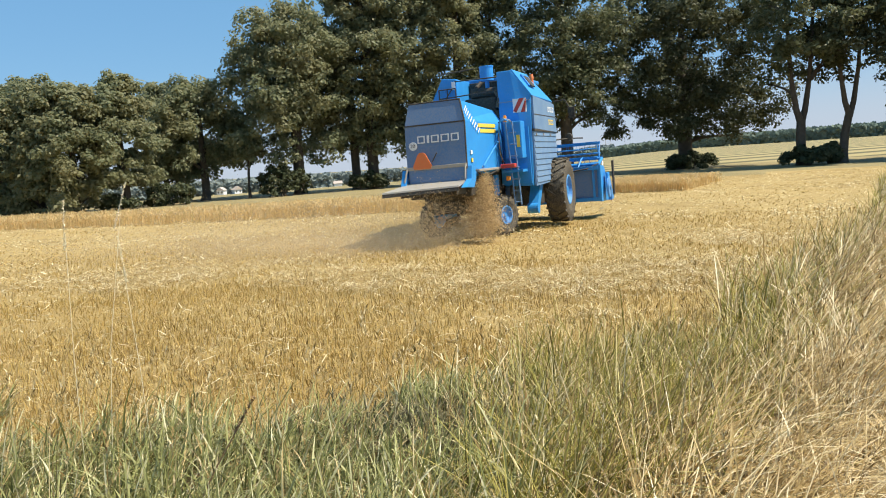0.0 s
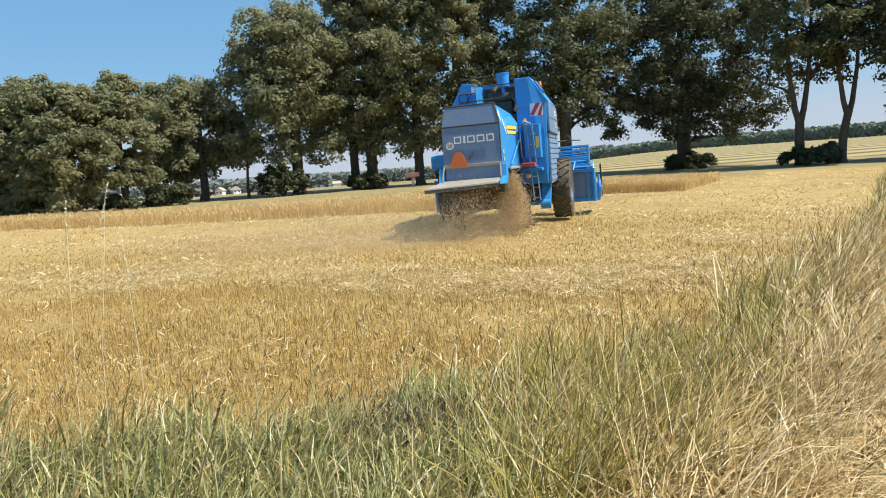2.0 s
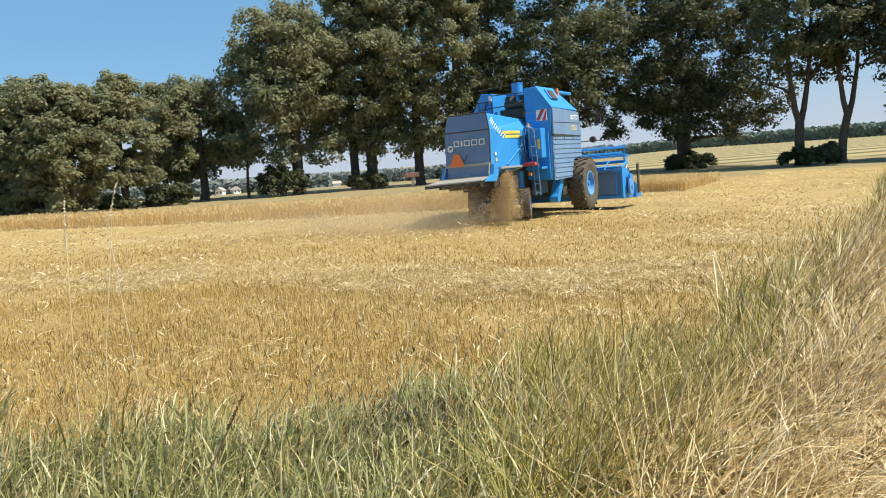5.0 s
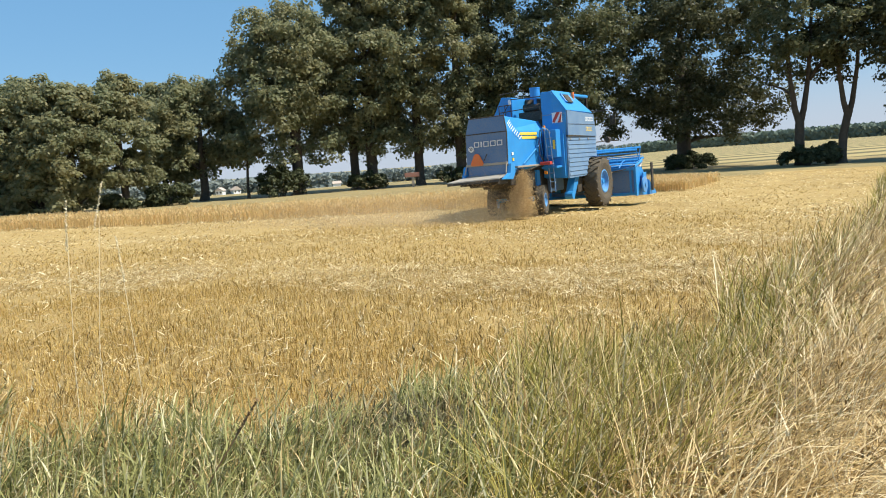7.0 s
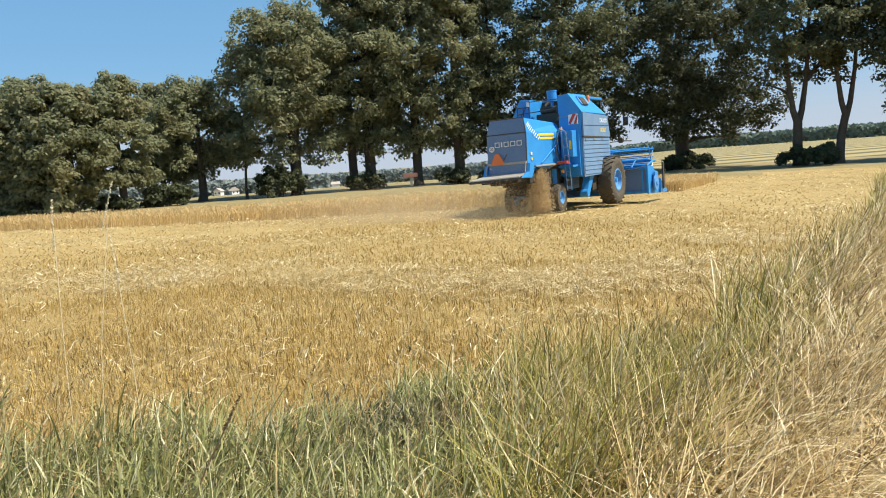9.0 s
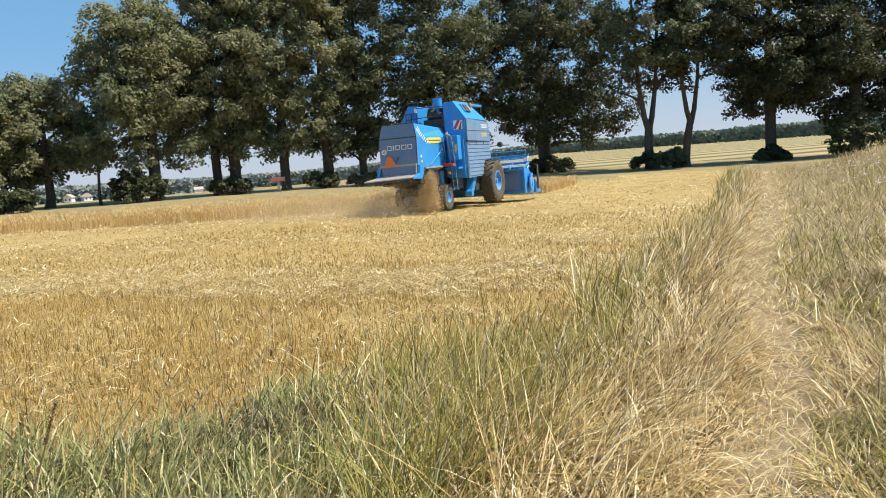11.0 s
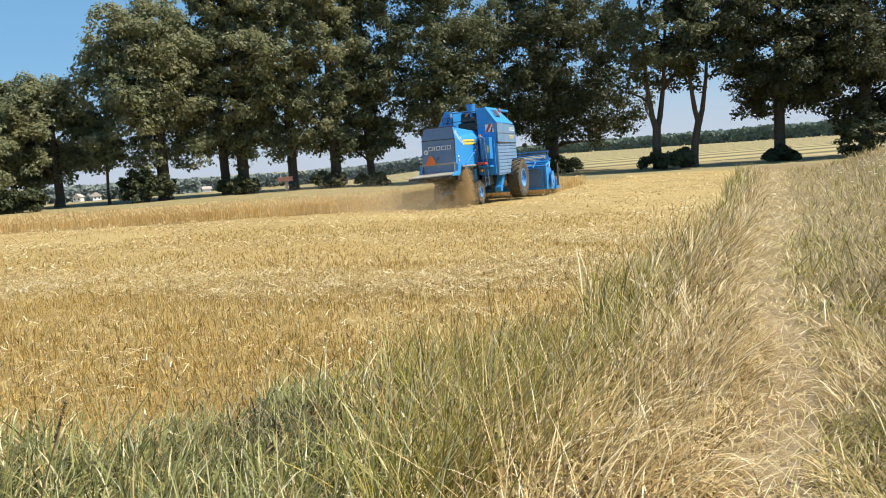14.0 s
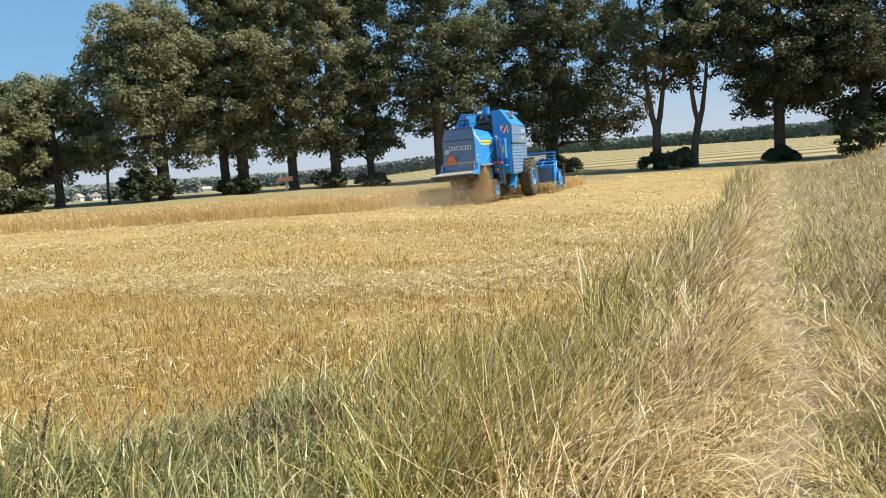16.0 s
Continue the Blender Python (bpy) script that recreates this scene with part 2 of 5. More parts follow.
def far_field_material():
    """Cut fields in long swaths, straw rows between greenish strips."""
    mat, n, l, b = material("far_fields")
    tc = n.new("ShaderNodeTexCoord")
    mp = n.new("ShaderNodeMapping")
    mp.inputs["Rotation"].default_value = (0, 0, radians(-14))
    wv = n.new("ShaderNodeTexWave")
    wv.wave_type, wv.bands_direction = "BANDS", "Y"
    wv.inputs["Scale"].default_value, wv.inputs["Distortion"].default_value, wv.inputs["Detail"].default_value = 0.03, 2.4, 3
    wv.inputs["Detail Scale"].default_value = 0.2
    l.new(tc.outputs["Object"], mp.inputs["Vector"])
    l.new(mp.outputs["Vector"], wv.inputs["Vector"])
    rp = ramp(n, [(0.16, (0.09, 0.08, 0.03)), (0.3, (0.24, 0.19, 0.07)), (0.75, (0.34, 0.265, 0.11))])
    l.new(wv.outputs["Fac"], rp.inputs["Fac"])
    fine = noise_node(n, l, 1.5, 6, 0.7)
    c = mix_col(n, l, 0.35, rp.outputs["Color"], fine.outputs["Color"], "OVERLAY")
    l.new(c, b.inputs["Base Color"])
    b.inputs["Roughness"].default_value = 0.95
    return mat


GROUND, FAR_FIELD = ground_material(), far_field_material()
SOIL = soil_material("verge_soil", (0.15, 0.105, 0.045), (0.26, 0.19, 0.085), (0.36, 0.27, 0.13))
PATH_SOIL = soil_material("trodden_earth", (0.22, 0.155, 0.08), (0.31, 0.225, 0.125), (0.41, 0.31, 0.18))
AVENUE_SOIL = soil_material("dry_meadow", (0.19, 0.155, 0.065), (0.29, 0.225, 0.095), (0.4, 0.31, 0.14), 4)

# ---------------- the ground ----------------
EDGE = np.array([(-60, 8.2), (-6, 5.0), (-3.0, 4.75), (-1.0, 4.45), (-0.4, 4.7), (-0.1, 5.2), (0.8, 5.5), (2.0, 6.0), (3.2, 7.7), (5.9, 11.5), (11.9, 20.7), (18.9, 32.2), (27.4, 45.7)])
TRACK = np.array([(0.2, 0.5), (2.0, 3.1), (3.4, 4.9), (4.9, 7.8), (7.4, 11.4), (11.4, 17.2), (17.3, 26.3), (24.4, 37.2), (31, 47)])


def near_line(line, x, y):
    """Distance to a line of points, and the side: positive to its right, walking along it."""
    p = np.stack([np.asarray(x, float).ravel(), np.asarray(y, float).ravel()], 1)
    best, side = np.full(len(p), 1e9), np.zeros(len(p))
    for a, b in zip(line, line[1:]):
        d = b - a
        t = np.clip(((p - a) @ d) / (d @ d), 0, 1)
        v = p - (a + t[:, None] * d)
        dist = np.hypot(v[:, 0], v[:, 1])
        hit = dist < best - 1e-9
        best[hit] = dist[hit]
        side[hit] = np.sign(d[1] * v[hit, 0] - d[0] * v[hit, 1])
    return best, side


def edge_distance(x, y):
    d, s = near_line(EDGE, x, y)
    return d * s


def track_distance(x, y):
    d, s = near_line(TRACK, x, y)
    return d * s


def build_ground():
    radii = np.concatenate([[0.0], 0.4 * (4200 / 0.4) ** (np.arange(120) / 119)])
    angles = np.radians(np.arange(0, 360, 0.75))
    m = len(angles)
    rr, aa = np.meshgrid(radii, angles, indexing="ij")
    x, y = rr * np.sin(aa), rr * np.cos(aa)
    z = ground_z(x, y)
    rough = np.array([noise.noise((u * 0.7, v * 0.7, 0)) for u, v in zip(x.ravel(), y.ravel())]).reshape(x.shape)
    z = z + 0.03 * rough * (rr < 60) - 0.03 * np.exp(-(track_distance(x, y).reshape(x.shape) / 0.35) ** 2)
    me = bpy.data.meshes.new("ground")
    faces = [(i * m + j, (i + 1) * m + j, (i + 1) * m + (j + 1) % m, i * m + (j + 1) % m)[::-1] for i in range(len(radii) - 1) for j in range(m)]
    me.from_pydata(np.stack([x, y, z], -1).reshape(-1, 3).tolist(), [], faces)
    ci = np.array([0.5 * (radii[i] + radii[i + 1]) for i in range(len(radii) - 1)])
    cx, cy = np.outer(ci, np.sin(angles + radians(0.37))).ravel(), np.outer(ci, np.cos(angles + radians(0.37))).ravel()
    ed, td = edge_distance(cx, cy), np.abs(track_distance(cx, cy))
    kind = np.zeros(len(cx), int)
    kind[(ed > 0) & (np.hypot(cx, cy) < 80)] = 1
    kind[(td < 0.16) & (np.hypot(cx, cy) < 9)] = 2
    kind[(cy > 44) & (np.hypot(cx, cy) < 78)] = 3
    kind[np.hypot(cx, cy) >= 76] = 4
    for mat in (GROUND, SOIL, PATH_SOIL, AVENUE_SOIL, FAR_FIELD):
        me.materials.append(mat)
    me.polygons.foreach_set("material_index", kind.astype(np.int32))
    me.polygons.foreach_set("use_smooth", np.ones(len(kind), bool))
    return tagged(new("ground", me), "harvested straw-coloured field with a grassy verge and farmland beyond", "field", kind="structure")


build_ground()


# ---------------- blades of grass, stubble and crop ----------------
def blades(n_seed, x, y, height, width, lean, lean_dir, bend=0.6):
    """Tapered three-piece blades at x, y: corners and triangles."""
    r = np.random.default_rng(n_seed)
    n = len(x)
    z = ground_z(x, y) - 0.01
    turn = r.uniform(0, 2 * np.pi, n)
    wx, wy = np.cos(turn) * width / 2, np.sin(turn) * width / 2
    lx, ly = np.cos(lean_dir) * lean * height, np.sin(lean_dir) * lean * height
    v = np.empty((n, 5, 3))
    base = np.stack([x, y, z], 1)
    side = np.stack([wx, wy, np.zeros(n)], 1)
    mid = base + np.stack([lx * (1 - bend) * 0.6, ly * (1 - bend) * 0.6, height * 0.6], 1)
    tip = base + np.stack([lx, ly, height * np.sqrt(np.clip(1 - 0.45 * lean ** 2, 0.12, 1))], 1)
    v[:, 0], v[:, 1], v[:, 2], v[:, 3], v[:, 4] = base - side, base + side, mid - 0.75 * side, mid + 0.75 * side, tip
    t = np.array([(0, 1, 3), (0, 3, 2), (2, 3, 4)])[None] + (np.arange(n) * 5)[:, None, None]
    return v.reshape(-1, 3), t.reshape(-1, 3)


def arcs(seed, x, y, length, width, lean, droop, way, seg=4, lift=0.0):
    """Arching blades: each leaves the ground at its own lean and bends over by droop (radians) towards its way."""
    r = np.random.default_rng(seed)
    n = len(x)
    p = np.stack([x, y, ground_z(x, y) - 0.01 + lift], 1)
    twist = way + r.uniform(0.6, 2.5, n)
    side = np.stack([np.cos(twist), np.sin(twist), np.zeros(n)], 1) * (width / 2)[:, None]
    v = np.empty((n, 2 * seg + 1, 3))
    for i in range(seg):
        taper = 1 - 0.55 * (i / seg) ** 1.5
        v[:, 2 * i], v[:, 2 * i + 1] = p - side * taper, p + side * taper
        th = np.minimum(lean + droop * (i + 0.5) / seg, 2.2)
        step = np.stack([np.sin(th) * np.cos(way), np.sin(th) * np.sin(way), np.cos(th)], 1)
        p = p + step * (length / seg)[:, None]
        p[:, 2] = np.maximum(p[:, 2], v[:, 0, 2] + 0.012)
    v[:, 2 * seg] = p
    one = []
    for i in range(seg - 1):
        a = 2 * i
        one += [(a, a + 1, a + 3), (a, a + 3, a + 2)]
    one.append((2 * seg - 2, 2 * seg - 1, 2 * seg))
    t = np.array(one)[None] + (np.arange(n) * (2 * seg + 1))[:, None, None]
    return v.reshape(-1, 3), t.reshape(-1, 3)


def join(*sets):
    vs, ts, k = [], [], 0
    for v, t in sets:
        vs.append(v), ts.append(t + k)
        k += len(v)
    return np.concatenate(vs), np.concatenate(ts)


def fan(n, r0, r1, a0, a1, power=0.5, seed=1):
    """Random ground places between two distances and two bearings (degrees from +y)."""
    r = np.random.default_rng(seed)
    u = r.random(n)
    d = r0 * (r1 / r0) ** u if power == 0 else (r0 ** (2 * power) + u * (r1 ** (2 * power) - r0 ** (2 * power))) ** (1 / (2 * power))
    a = np.radians(r.uniform(a0, a1, n))
    return d * np.sin(a), d * np.cos(a)


def patchy(x, y, scale, seed=0.0):
    return np.array([noise.noise((u * scale, v * scale, seed)) for u, v in zip(x, y)])


def stuff(name, data, mat, label, category):
    ob = new(name, tri_mesh(name, *data, mat))
    return tagged(ob, label, category, kind="stuff")


def swath(x, y):
    """Where the chopped straw lies: bands one header's width apart, broken up."""
    v = x * 0.435 + y * 0.9
    return sstep(6.3, 8.2, v + 1.2 * patchy(x, y, 0.5, 4.0)) * (0.5 + 0.42 * np.cos(2 * np.pi * (v - 9.6 + 0.6 * patchy(x, y, 0.2, 1.0)) / 5.6) + 0.9 * patchy(x, y, 0.45, 9.0) + 0.5 * patchy(x, y, 1.4, 3.0))


def build_stubble():
    sets = []
    # close to far: fewer and broader pieces
    for k, (n, r0, r1, w, h) in enumerate([(92000, 4.2, 12, 0.0072, 0.095), (62000, 12, 22, 0.0125, 0.075), (38000, 22, 48, 0.028, 0.055)]):
        x, y = fan(n, r0, r1, -34, 42, 0.62, 20 + k)
        # drilled rows
        u = x * math.cos(radians(28)) - y * math.sin(radians(28))
        shift = (np.round(u / 0.14) * 0.14 - u) * 0.3
        x, y = x + shift * math.cos(radians(28)), y - shift * math.sin(radians(28))
        r = np.random.default_rng(30 + k)
        keep = (edge_distance(x, y) < 0.15) & (r.random(len(x)) < 1.0 - 0.45 * np.clip(swath(x, y), 0, 1))
        x, y = x[keep], y[keep]
        lying = r.random(len(x)) < (0.5, 0.7, 0.9)[k] + 0.4 * patchy(x, y, 0.35)
        hh = h * r.uniform(0.45, 1.45, len(x))
        lean = np.where(lying, r.uniform(1.3, 2.8, len(x)), r.uniform(0, 0.6, len(x)))
        hh = np.where(lying, hh * 0.75, hh)
        sets.append(blades(40 + k, x, y, hh, w * r.uniform(0.7, 1.5, len(x)), lean, r.uniform(0, 6.28, len(x)), 0.1))
    stuff("stubble", join(*sets), STRAW, "short golden cereal stubble in drilled rows", "stubble")


def build_loose_straw():
    """Swaths of chopped straw lying on the stubble, heaped unevenly."""
    sets = []
    for k, (n, r0, r1, w) in enumerate([(85000, 5.5, 15, 0.011), (60000, 15, 46, 0.026)]):
        x, y = fan(n, r0, r1, -34, 40, 0.6, 61 + k)
        r = np.random.default_rng(64 + k)
        keep = (edge_distance(x, y) < -0.25) & (r.random(n) < np.maximum((0.07, 0.04)[k], (swath(x, y) - (0.3, 0.35)[k]) * (1.9, 1.5)[k]))
        x, y = x[keep], y[keep]
        m = len(x)
        heap = np.clip(0.5 + 1.4 * patchy(x, y, 2.2, 6.0), 0, 1.2)
        v, t = blades(66 + k, x, y, np.full(m, 0.045) * r.uniform(0.3, 1.7, m), w * r.uniform(0.5, 1.3, m), r.uniform(2.2, 6, m), r.uniform(0, 6.28, m), 0.3)
        v[:, 2] += np.repeat(0.02 + 0.2 * r.random(m) ** 1.3 * heap, 5)
        sets.append((v, t))
    stuff("loose_straw", join(*sets), PALE_STRAW, "pale chopped straw scattered in swaths on the stubble", "straw")


def tufts(seed, n, r0, r1, a0, a1, per, power=0.6, spread=0.11):
    """Blade feet gathered in tussocks, each with its own way outward."""
    r = np.random.default_rng(seed)
    cx, cy = fan(n, r0, r1, a0, a1, power, seed)
    x, y = np.repeat(cx, per), np.repeat(cy, per)
    a, q = r.uniform(0, 6.28, len(x)), r.random(len(x)) ** 0.6 * spread
    return x + q * np.cos(a), y + q * np.sin(a), a, np.repeat(r.random(n), per)


def build_verge():
    """Broad green blades by the field corner, a dark weedy hollow, fine olive grass along the field, bleached lodged grass by the track."""
    r = np.random.default_rng(70)
    green, olive, dry, tan = [], [], [], []
    # tussocks, distances, blade width near and far, blades each, pieces to a blade
    for k, (n, r0, r1, w, per, seg) in enumerate([(6800, 2.6, 6.5, 0.0066, 9, 4), (5200, 6.5, 13, 0.0105, 9, 3), (14500, 13, 46, 0.0135, 8, 2)]):
        x, y, out_way, own = tufts(71 + k, n, r0, r1, -36, 56, per, 0.62, 0.13)
        ed, td = edge_distance(x, y), track_distance(x, y)
        keep = (ed > np.where(x < 0.3, -0.12, 0.0) + 0.8 * patchy(x, y, 1.3) * np.where(x < 0.3, 1.3, 0.7)) & (patchy(x, y, 3.2, 2.0) + 0.5 * own > -0.16)
        keep &= (np.abs(td) > 0.2) | (own > 0.8)
        x, y, ed, td, out_way, own = (q[keep] for q in (x, y, ed, td, out_way, own))
        m = len(x)
        dist = np.hypot(x, y)
        pt, pt2 = patchy(x, y, 0.8, 5.0), patchy(x, y, 2.1, 8.0)
        left = td < 0
        corner = sstep(0.55, -0.35, x - 0.12 * (y - 4.0)) * (dist < 6.5)                 # broad green blades
        hollow = np.exp(-(((x + 0.25) / 0.5) ** 2 + ((y - 4.35) / 0.42) ** 2))
        row = np.exp(-((ed - 0.55) / 0.6) ** 2) * sstep(5.5, 8.5, dist)                   # tall row along the field
        lodged = np.exp(-((td + 0.62) / 0.5) ** 2)
        trod = np.exp(-(td / 0.36) ** 2)
        far_right = (~left) * sstep(0.9, 3.0, td) * sstep(9, 20, dist)
        length = (0.44 + 0.16 * row + 0.10 * lodged + 0.28 * far_right) * (0.55 + 0.75 * own) * r.uniform(0.45, 1.3, m) * (1 + 0.35 * pt)
        length *= (1 - 0.72 * trod) * (1 - 0.45 * hollow) * (1 - 0.22 * corner) * np.where(left, 1, 0.72)
        p_dry = np.clip(0.24 + 0.75 * lodged + 0.7 * trod + 0.35 * pt2 + 0.25 * (own - 0.5) - 0.1 * row, 0.08, 1)
        p_dry = np.where(left, p_dry, np.clip(0.74 + 0.6 * pt2 + 0.4 * pt, 0.3, 1)) * (1 - 0.2 * corner)
        is_dry = r.random(m) < p_dry
        is_green = ~is_dry & (r.random(m) < np.clip(corner + 0.12 * row, 0, 1))
        wind = radians(28)
        pull = np.where(is_dry, 1.3, 0.75)
        way = np.arctan2(np.sin(out_way) + pull * np.sin(wind), np.cos(out_way) + pull * np.cos(wind)) + r.normal(0, 0.75, m)
        swirl = np.where(left, radians(20) + 1.6 * pt2, radians(60) + 2.4 * pt2)
        way = np.where((lodged + far_right * 0.3 > 0.45) | ~left, swirl + r.normal(0, 0.9, m), way)
        lean = np.abs(r.normal(0.25, 0.27, m)) + 0.35 * lodged * r.random(m) + 0.45 * trod + np.where(left, 0, 0.25)
        droop = r.uniform(0.15, 1.9, m) * np.where(is_dry, 1.3, 1.0) + 0.8 * lodged * r.random(m)
        droop = np.where(row + 0.8 * (p_dry < 0.35) * (1 - corner) > 0.6, droop * 0.7, droop)
        wd = w * r.uniform(0.6, 1.5, m) * np.where(is_green & (dist < 6.5), 1.45, 1.0)
        bank = is_dry & (td > 0.45 + 0.4 * pt2)
        for flag, out in ((is_green, green), (~is_green & ~is_dry, olive), (is_dry & ~bank, dry), (bank, tan)):
            out.append(arcs(80 + k, x[flag], y[flag], length[flag], wd[flag], lean[flag], droop[flag], way[flag], seg))
    # matted dry grass lying on the trodden track
    x, y = fan(80000, 2.6, 44, 8, 56, 0.42, 95)
    td = track_distance(x, y)
    keep = np.abs(td) < np.abs(r.normal(0, 0.34, len(x)))
    x, y = x[keep], y[keep]
    m = len(x)
    d = np.hypot(x, y)
    mat = arcs(96, x, y, r.uniform(0.08, 0.26, m), np.maximum(0.003, 0.0007 * d) * r.uniform(0.6, 1.3, m), r.uniform(1.1, 1.5, m), r.uniform(0.0, 0.5, m), radians(40) + r.normal(0, 0.9, m), 2, 0.05 * r.random(m))
    stuff("trodden_straw", mat, PALE_STRAW, "pale flattened straw along the footworn track", "straw")
    stuff("green_grass", join(*green), GREEN_GRASS, "broad-bladed green verge grass bending in the wind", "grass")
    stuff("olive_grass", join(*olive), OLIVE_GRASS, "fine olive-green grass along the field edge", "grass")
    stuff("bank_grass", join(*tan), TAN_GRASS, "brown dry grass on the bank beyond the track", "grass")
    stuff("dry_grass", join(*dry), DRY_GRASS, "sun-bleached lodged grass beside the trodden track", "grass")


def build_weeds():
    """The dull low weeds in the hollow at the field corner."""
    r = np.random.default_rng(88)
    n = 3400
    x, y = -0.25 + r.normal(0, 0.42, n), 4.4 + r.normal(0, 0.3, n)
    v, t = arcs(89, x, y, r.uniform(0.06, 0.2, n), r.uniform(0.006, 0.016, n), r.uniform(0, 0.9, n), r.uniform(0.2, 1.6, n), r.uniform(0, 6.28, n), 3, 0.1 * r.random(n) ** 2)
    stuff("weeds", (v, t), WEED, "dull grey-green weeds in a hollow of the verge", "weed")


def build_tall_stalks():
    """Single seed-bearing stems standing above the verge."""
    r = np.random.default_rng(90)
    x, y = fan(1500, 3.2, 16, -33, 38, 0.6, 91)
    ed, td = edge_distance(x, y), track_distance(x, y)
    keep = (ed > -0.35) & (ed < 2.6) & (td < -0.4)
    x, y = x[keep], y[keep]
    n = len(x)
    h = r.uniform(0.4, 0.78, n)
    lean, droop, way = r.uniform(0.02, 0.5, n), r.uniform(0.05, 0.6, n), radians(35) + r.normal(0, 0.9, n)
    stems = arcs(92, x, y, h, np.maximum(0.0034, 0.0006 * np.hypot(x, y)), lean, droop, way, 4)
    body = stems[0].reshape(-1, 9, 3)
    tips, aim = body[:, 8], body[:, 8] - body[:, 6]
    aim /= np.linalg.norm(aim, axis=1)[:, None]
    ears = []
    for k in range(7):
        v, t = blades(93 + k, x, y, np.full(n, 0.03), np.full(n, 0.009), r.uniform(0.2, 0.9, n), r.uniform(0, 6.28, n), 0.2)
        v = v.reshape(-1, 5, 3) + (tips + aim * 0.016 * (k - 3) - np.stack([x, y, ground_z(x, y)], 1))[:, None]
        ears.append((v.reshape(-1, 3), t))
    stuff("seed_stalks", join(stems, *ears), DRY_GRASS, "thin dry grass stems with pale seed heads", "grass")


def build_umbels():
    """White flower heads on the bank beyond the track."""
    r = np.random.default_rng(97)
    n = 90
    a, d = np.radians(r.uniform(36, 47, n)), r.uniform(19, 31, n)
    x, y = d * np.sin(a), d * np.cos(a)
    keep = track_distance(x, y) > 1.6
    x, y = x[keep], y[keep]
    n = len(x)
    sets = []
    for k in range(9):
        q, w = 0.045 * math.sqrt(k / 9), 2.4 * k
        sets.append(blades(98 + k, x + q * math.cos(w), y + q * math.sin(w), np.full(n, 0.014), np.full(n, 0.028), np.full(n, 1.2), r.uniform(0, 6.28, n), 0.1))
        sets[-1][0][:, 2] += np.repeat(0.62 + 0.12 * np.sin(7 * x), 5)
    stems = blades(112, x, y, 0.62 + 0.12 * np.sin(7 * x), np.full(n, 0.012), np.full(n, 0.03), r.uniform(0, 6.28, n), 0.2)
    stuff("umbel_stems", stems, OLIVE_GRASS, "thin olive stems under white flower heads", "flower stem")
    stuff("white_umbels", join(*sets), WHITE, "small white flower heads on the grassy bank", "flower")


# the standing crop: its near edge runs past the harvester's cut to the tree row
CROP_NEAR = np.array([(-60, 48), (-24, 35.2), (-19.6, 33.5), (-13, 30.2), (-8, 28.3), (-3.5, 27.1), (0.8, 26.6), (2.2, 27.4), (7.0, 35.4)])
CUT_DIR = np.array((math.sin(radians(31)), math.cos(radians(31))))


def crop_blades(x, y, seed, w0=0.014):
    r = np.random.default_rng(seed)
    n = len(x)
    h = 0.5 * r.uniform(0.75, 1.12, n) * (1 + 0.12 * patchy(x, y, 0.5))
    stalk = blades(seed + 1, x, y, h, w0 * r.uniform(0.7, 1.4, n), r.uniform(0.02, 0.28, n), r.uniform(0, 6.28, n), 0.6)
    tips = stalk[0].reshape(-1, 5, 3)[:, 4]
    sets = [stalk]
    for k in range(2):
        v, t = blades(seed + 2 + k, x, y, np.full(n, 0.1), np.full(n, 0.032), r.uniform(0.3, 1.2, n), r.uniform(0, 6.28, n), 0.2)
        v = v.reshape(-1, 5, 3) + (tips - np.stack([x, y, ground_z(x, y)], 1) - (0, 0, 0.07 + 0.06 * k))[:, None]
        sets.append((v.reshape(-1, 3), t))
    return join(*sets)


def build_crop():
    r = np.random.default_rng(100)
    n = 22000
    x = r.uniform(-42, 13, n)
    base = np.interp(x, CROP_NEAR[:, 0], CROP_NEAR[:, 1])
    depth = r.random(n) ** 1.5 * 5.0
    y = base + depth + 0.12 * patchy(x, base, 1.5)
    right = (x - 2.0) * CUT_DIR[1] - (y - 27.0) * CUT_DIR[0]
    keep = (right < 0.2) & (y < 47) & (np.abs(np.degrees(np.arctan2(x, y))) < 40)
    stuff("standing_crop", crop_blades(x[keep], y[keep], 101), CROP, "ripe golden cereal crop still standing uncut", "crop")
    # the strip ahead of the cut
    n = 7000
    u, s = r.uniform(-0.3, 4.6, n), 8.2 + r.random(n) ** 1.3 * 7.5
    x, y = 2.2 + u * CUT_DIR[1] + s * CUT_DIR[0], 27.2 - u * CUT_DIR[0] + s * CUT_DIR[1]
    stuff("standing_crop", crop_blades(x, y, 131, 0.016), CROP, "last strip of ripe crop ahead of the harvester", "crop")


build_stubble()
build_loose_straw()
build_verge()
build_weeds()
build_tall_stalks()
build_umbels()
build_crop()


# ---------------- the combine harvester ----------------
# its own space: x to its right, y forward from the rear axle, z up from the ground
def add_text(body, size, parent, m, mat, name):
    cu = bpy.data.curves.new(name, "FONT")
    cu.body, cu.size, cu.extrude, cu.align_x, cu.align_y = body, size, 0.003, "CENTER", "CENTER"
    tmp = bpy.data.objects.new(name, cu)
    scene.collection.objects.link(tmp)
    bpy.context.view_layer.update()
    me = bpy.data.meshes.new_from_object(tmp.evaluated_get(bpy.context.evaluated_depsgraph_get()))
    bpy.data.objects.remove(tmp)
    me.materials.clear()
    me.materials.append(mat)
    ob = new(name, me)
    ob.parent = parent
    ob.matrix_basis = m
    return ob


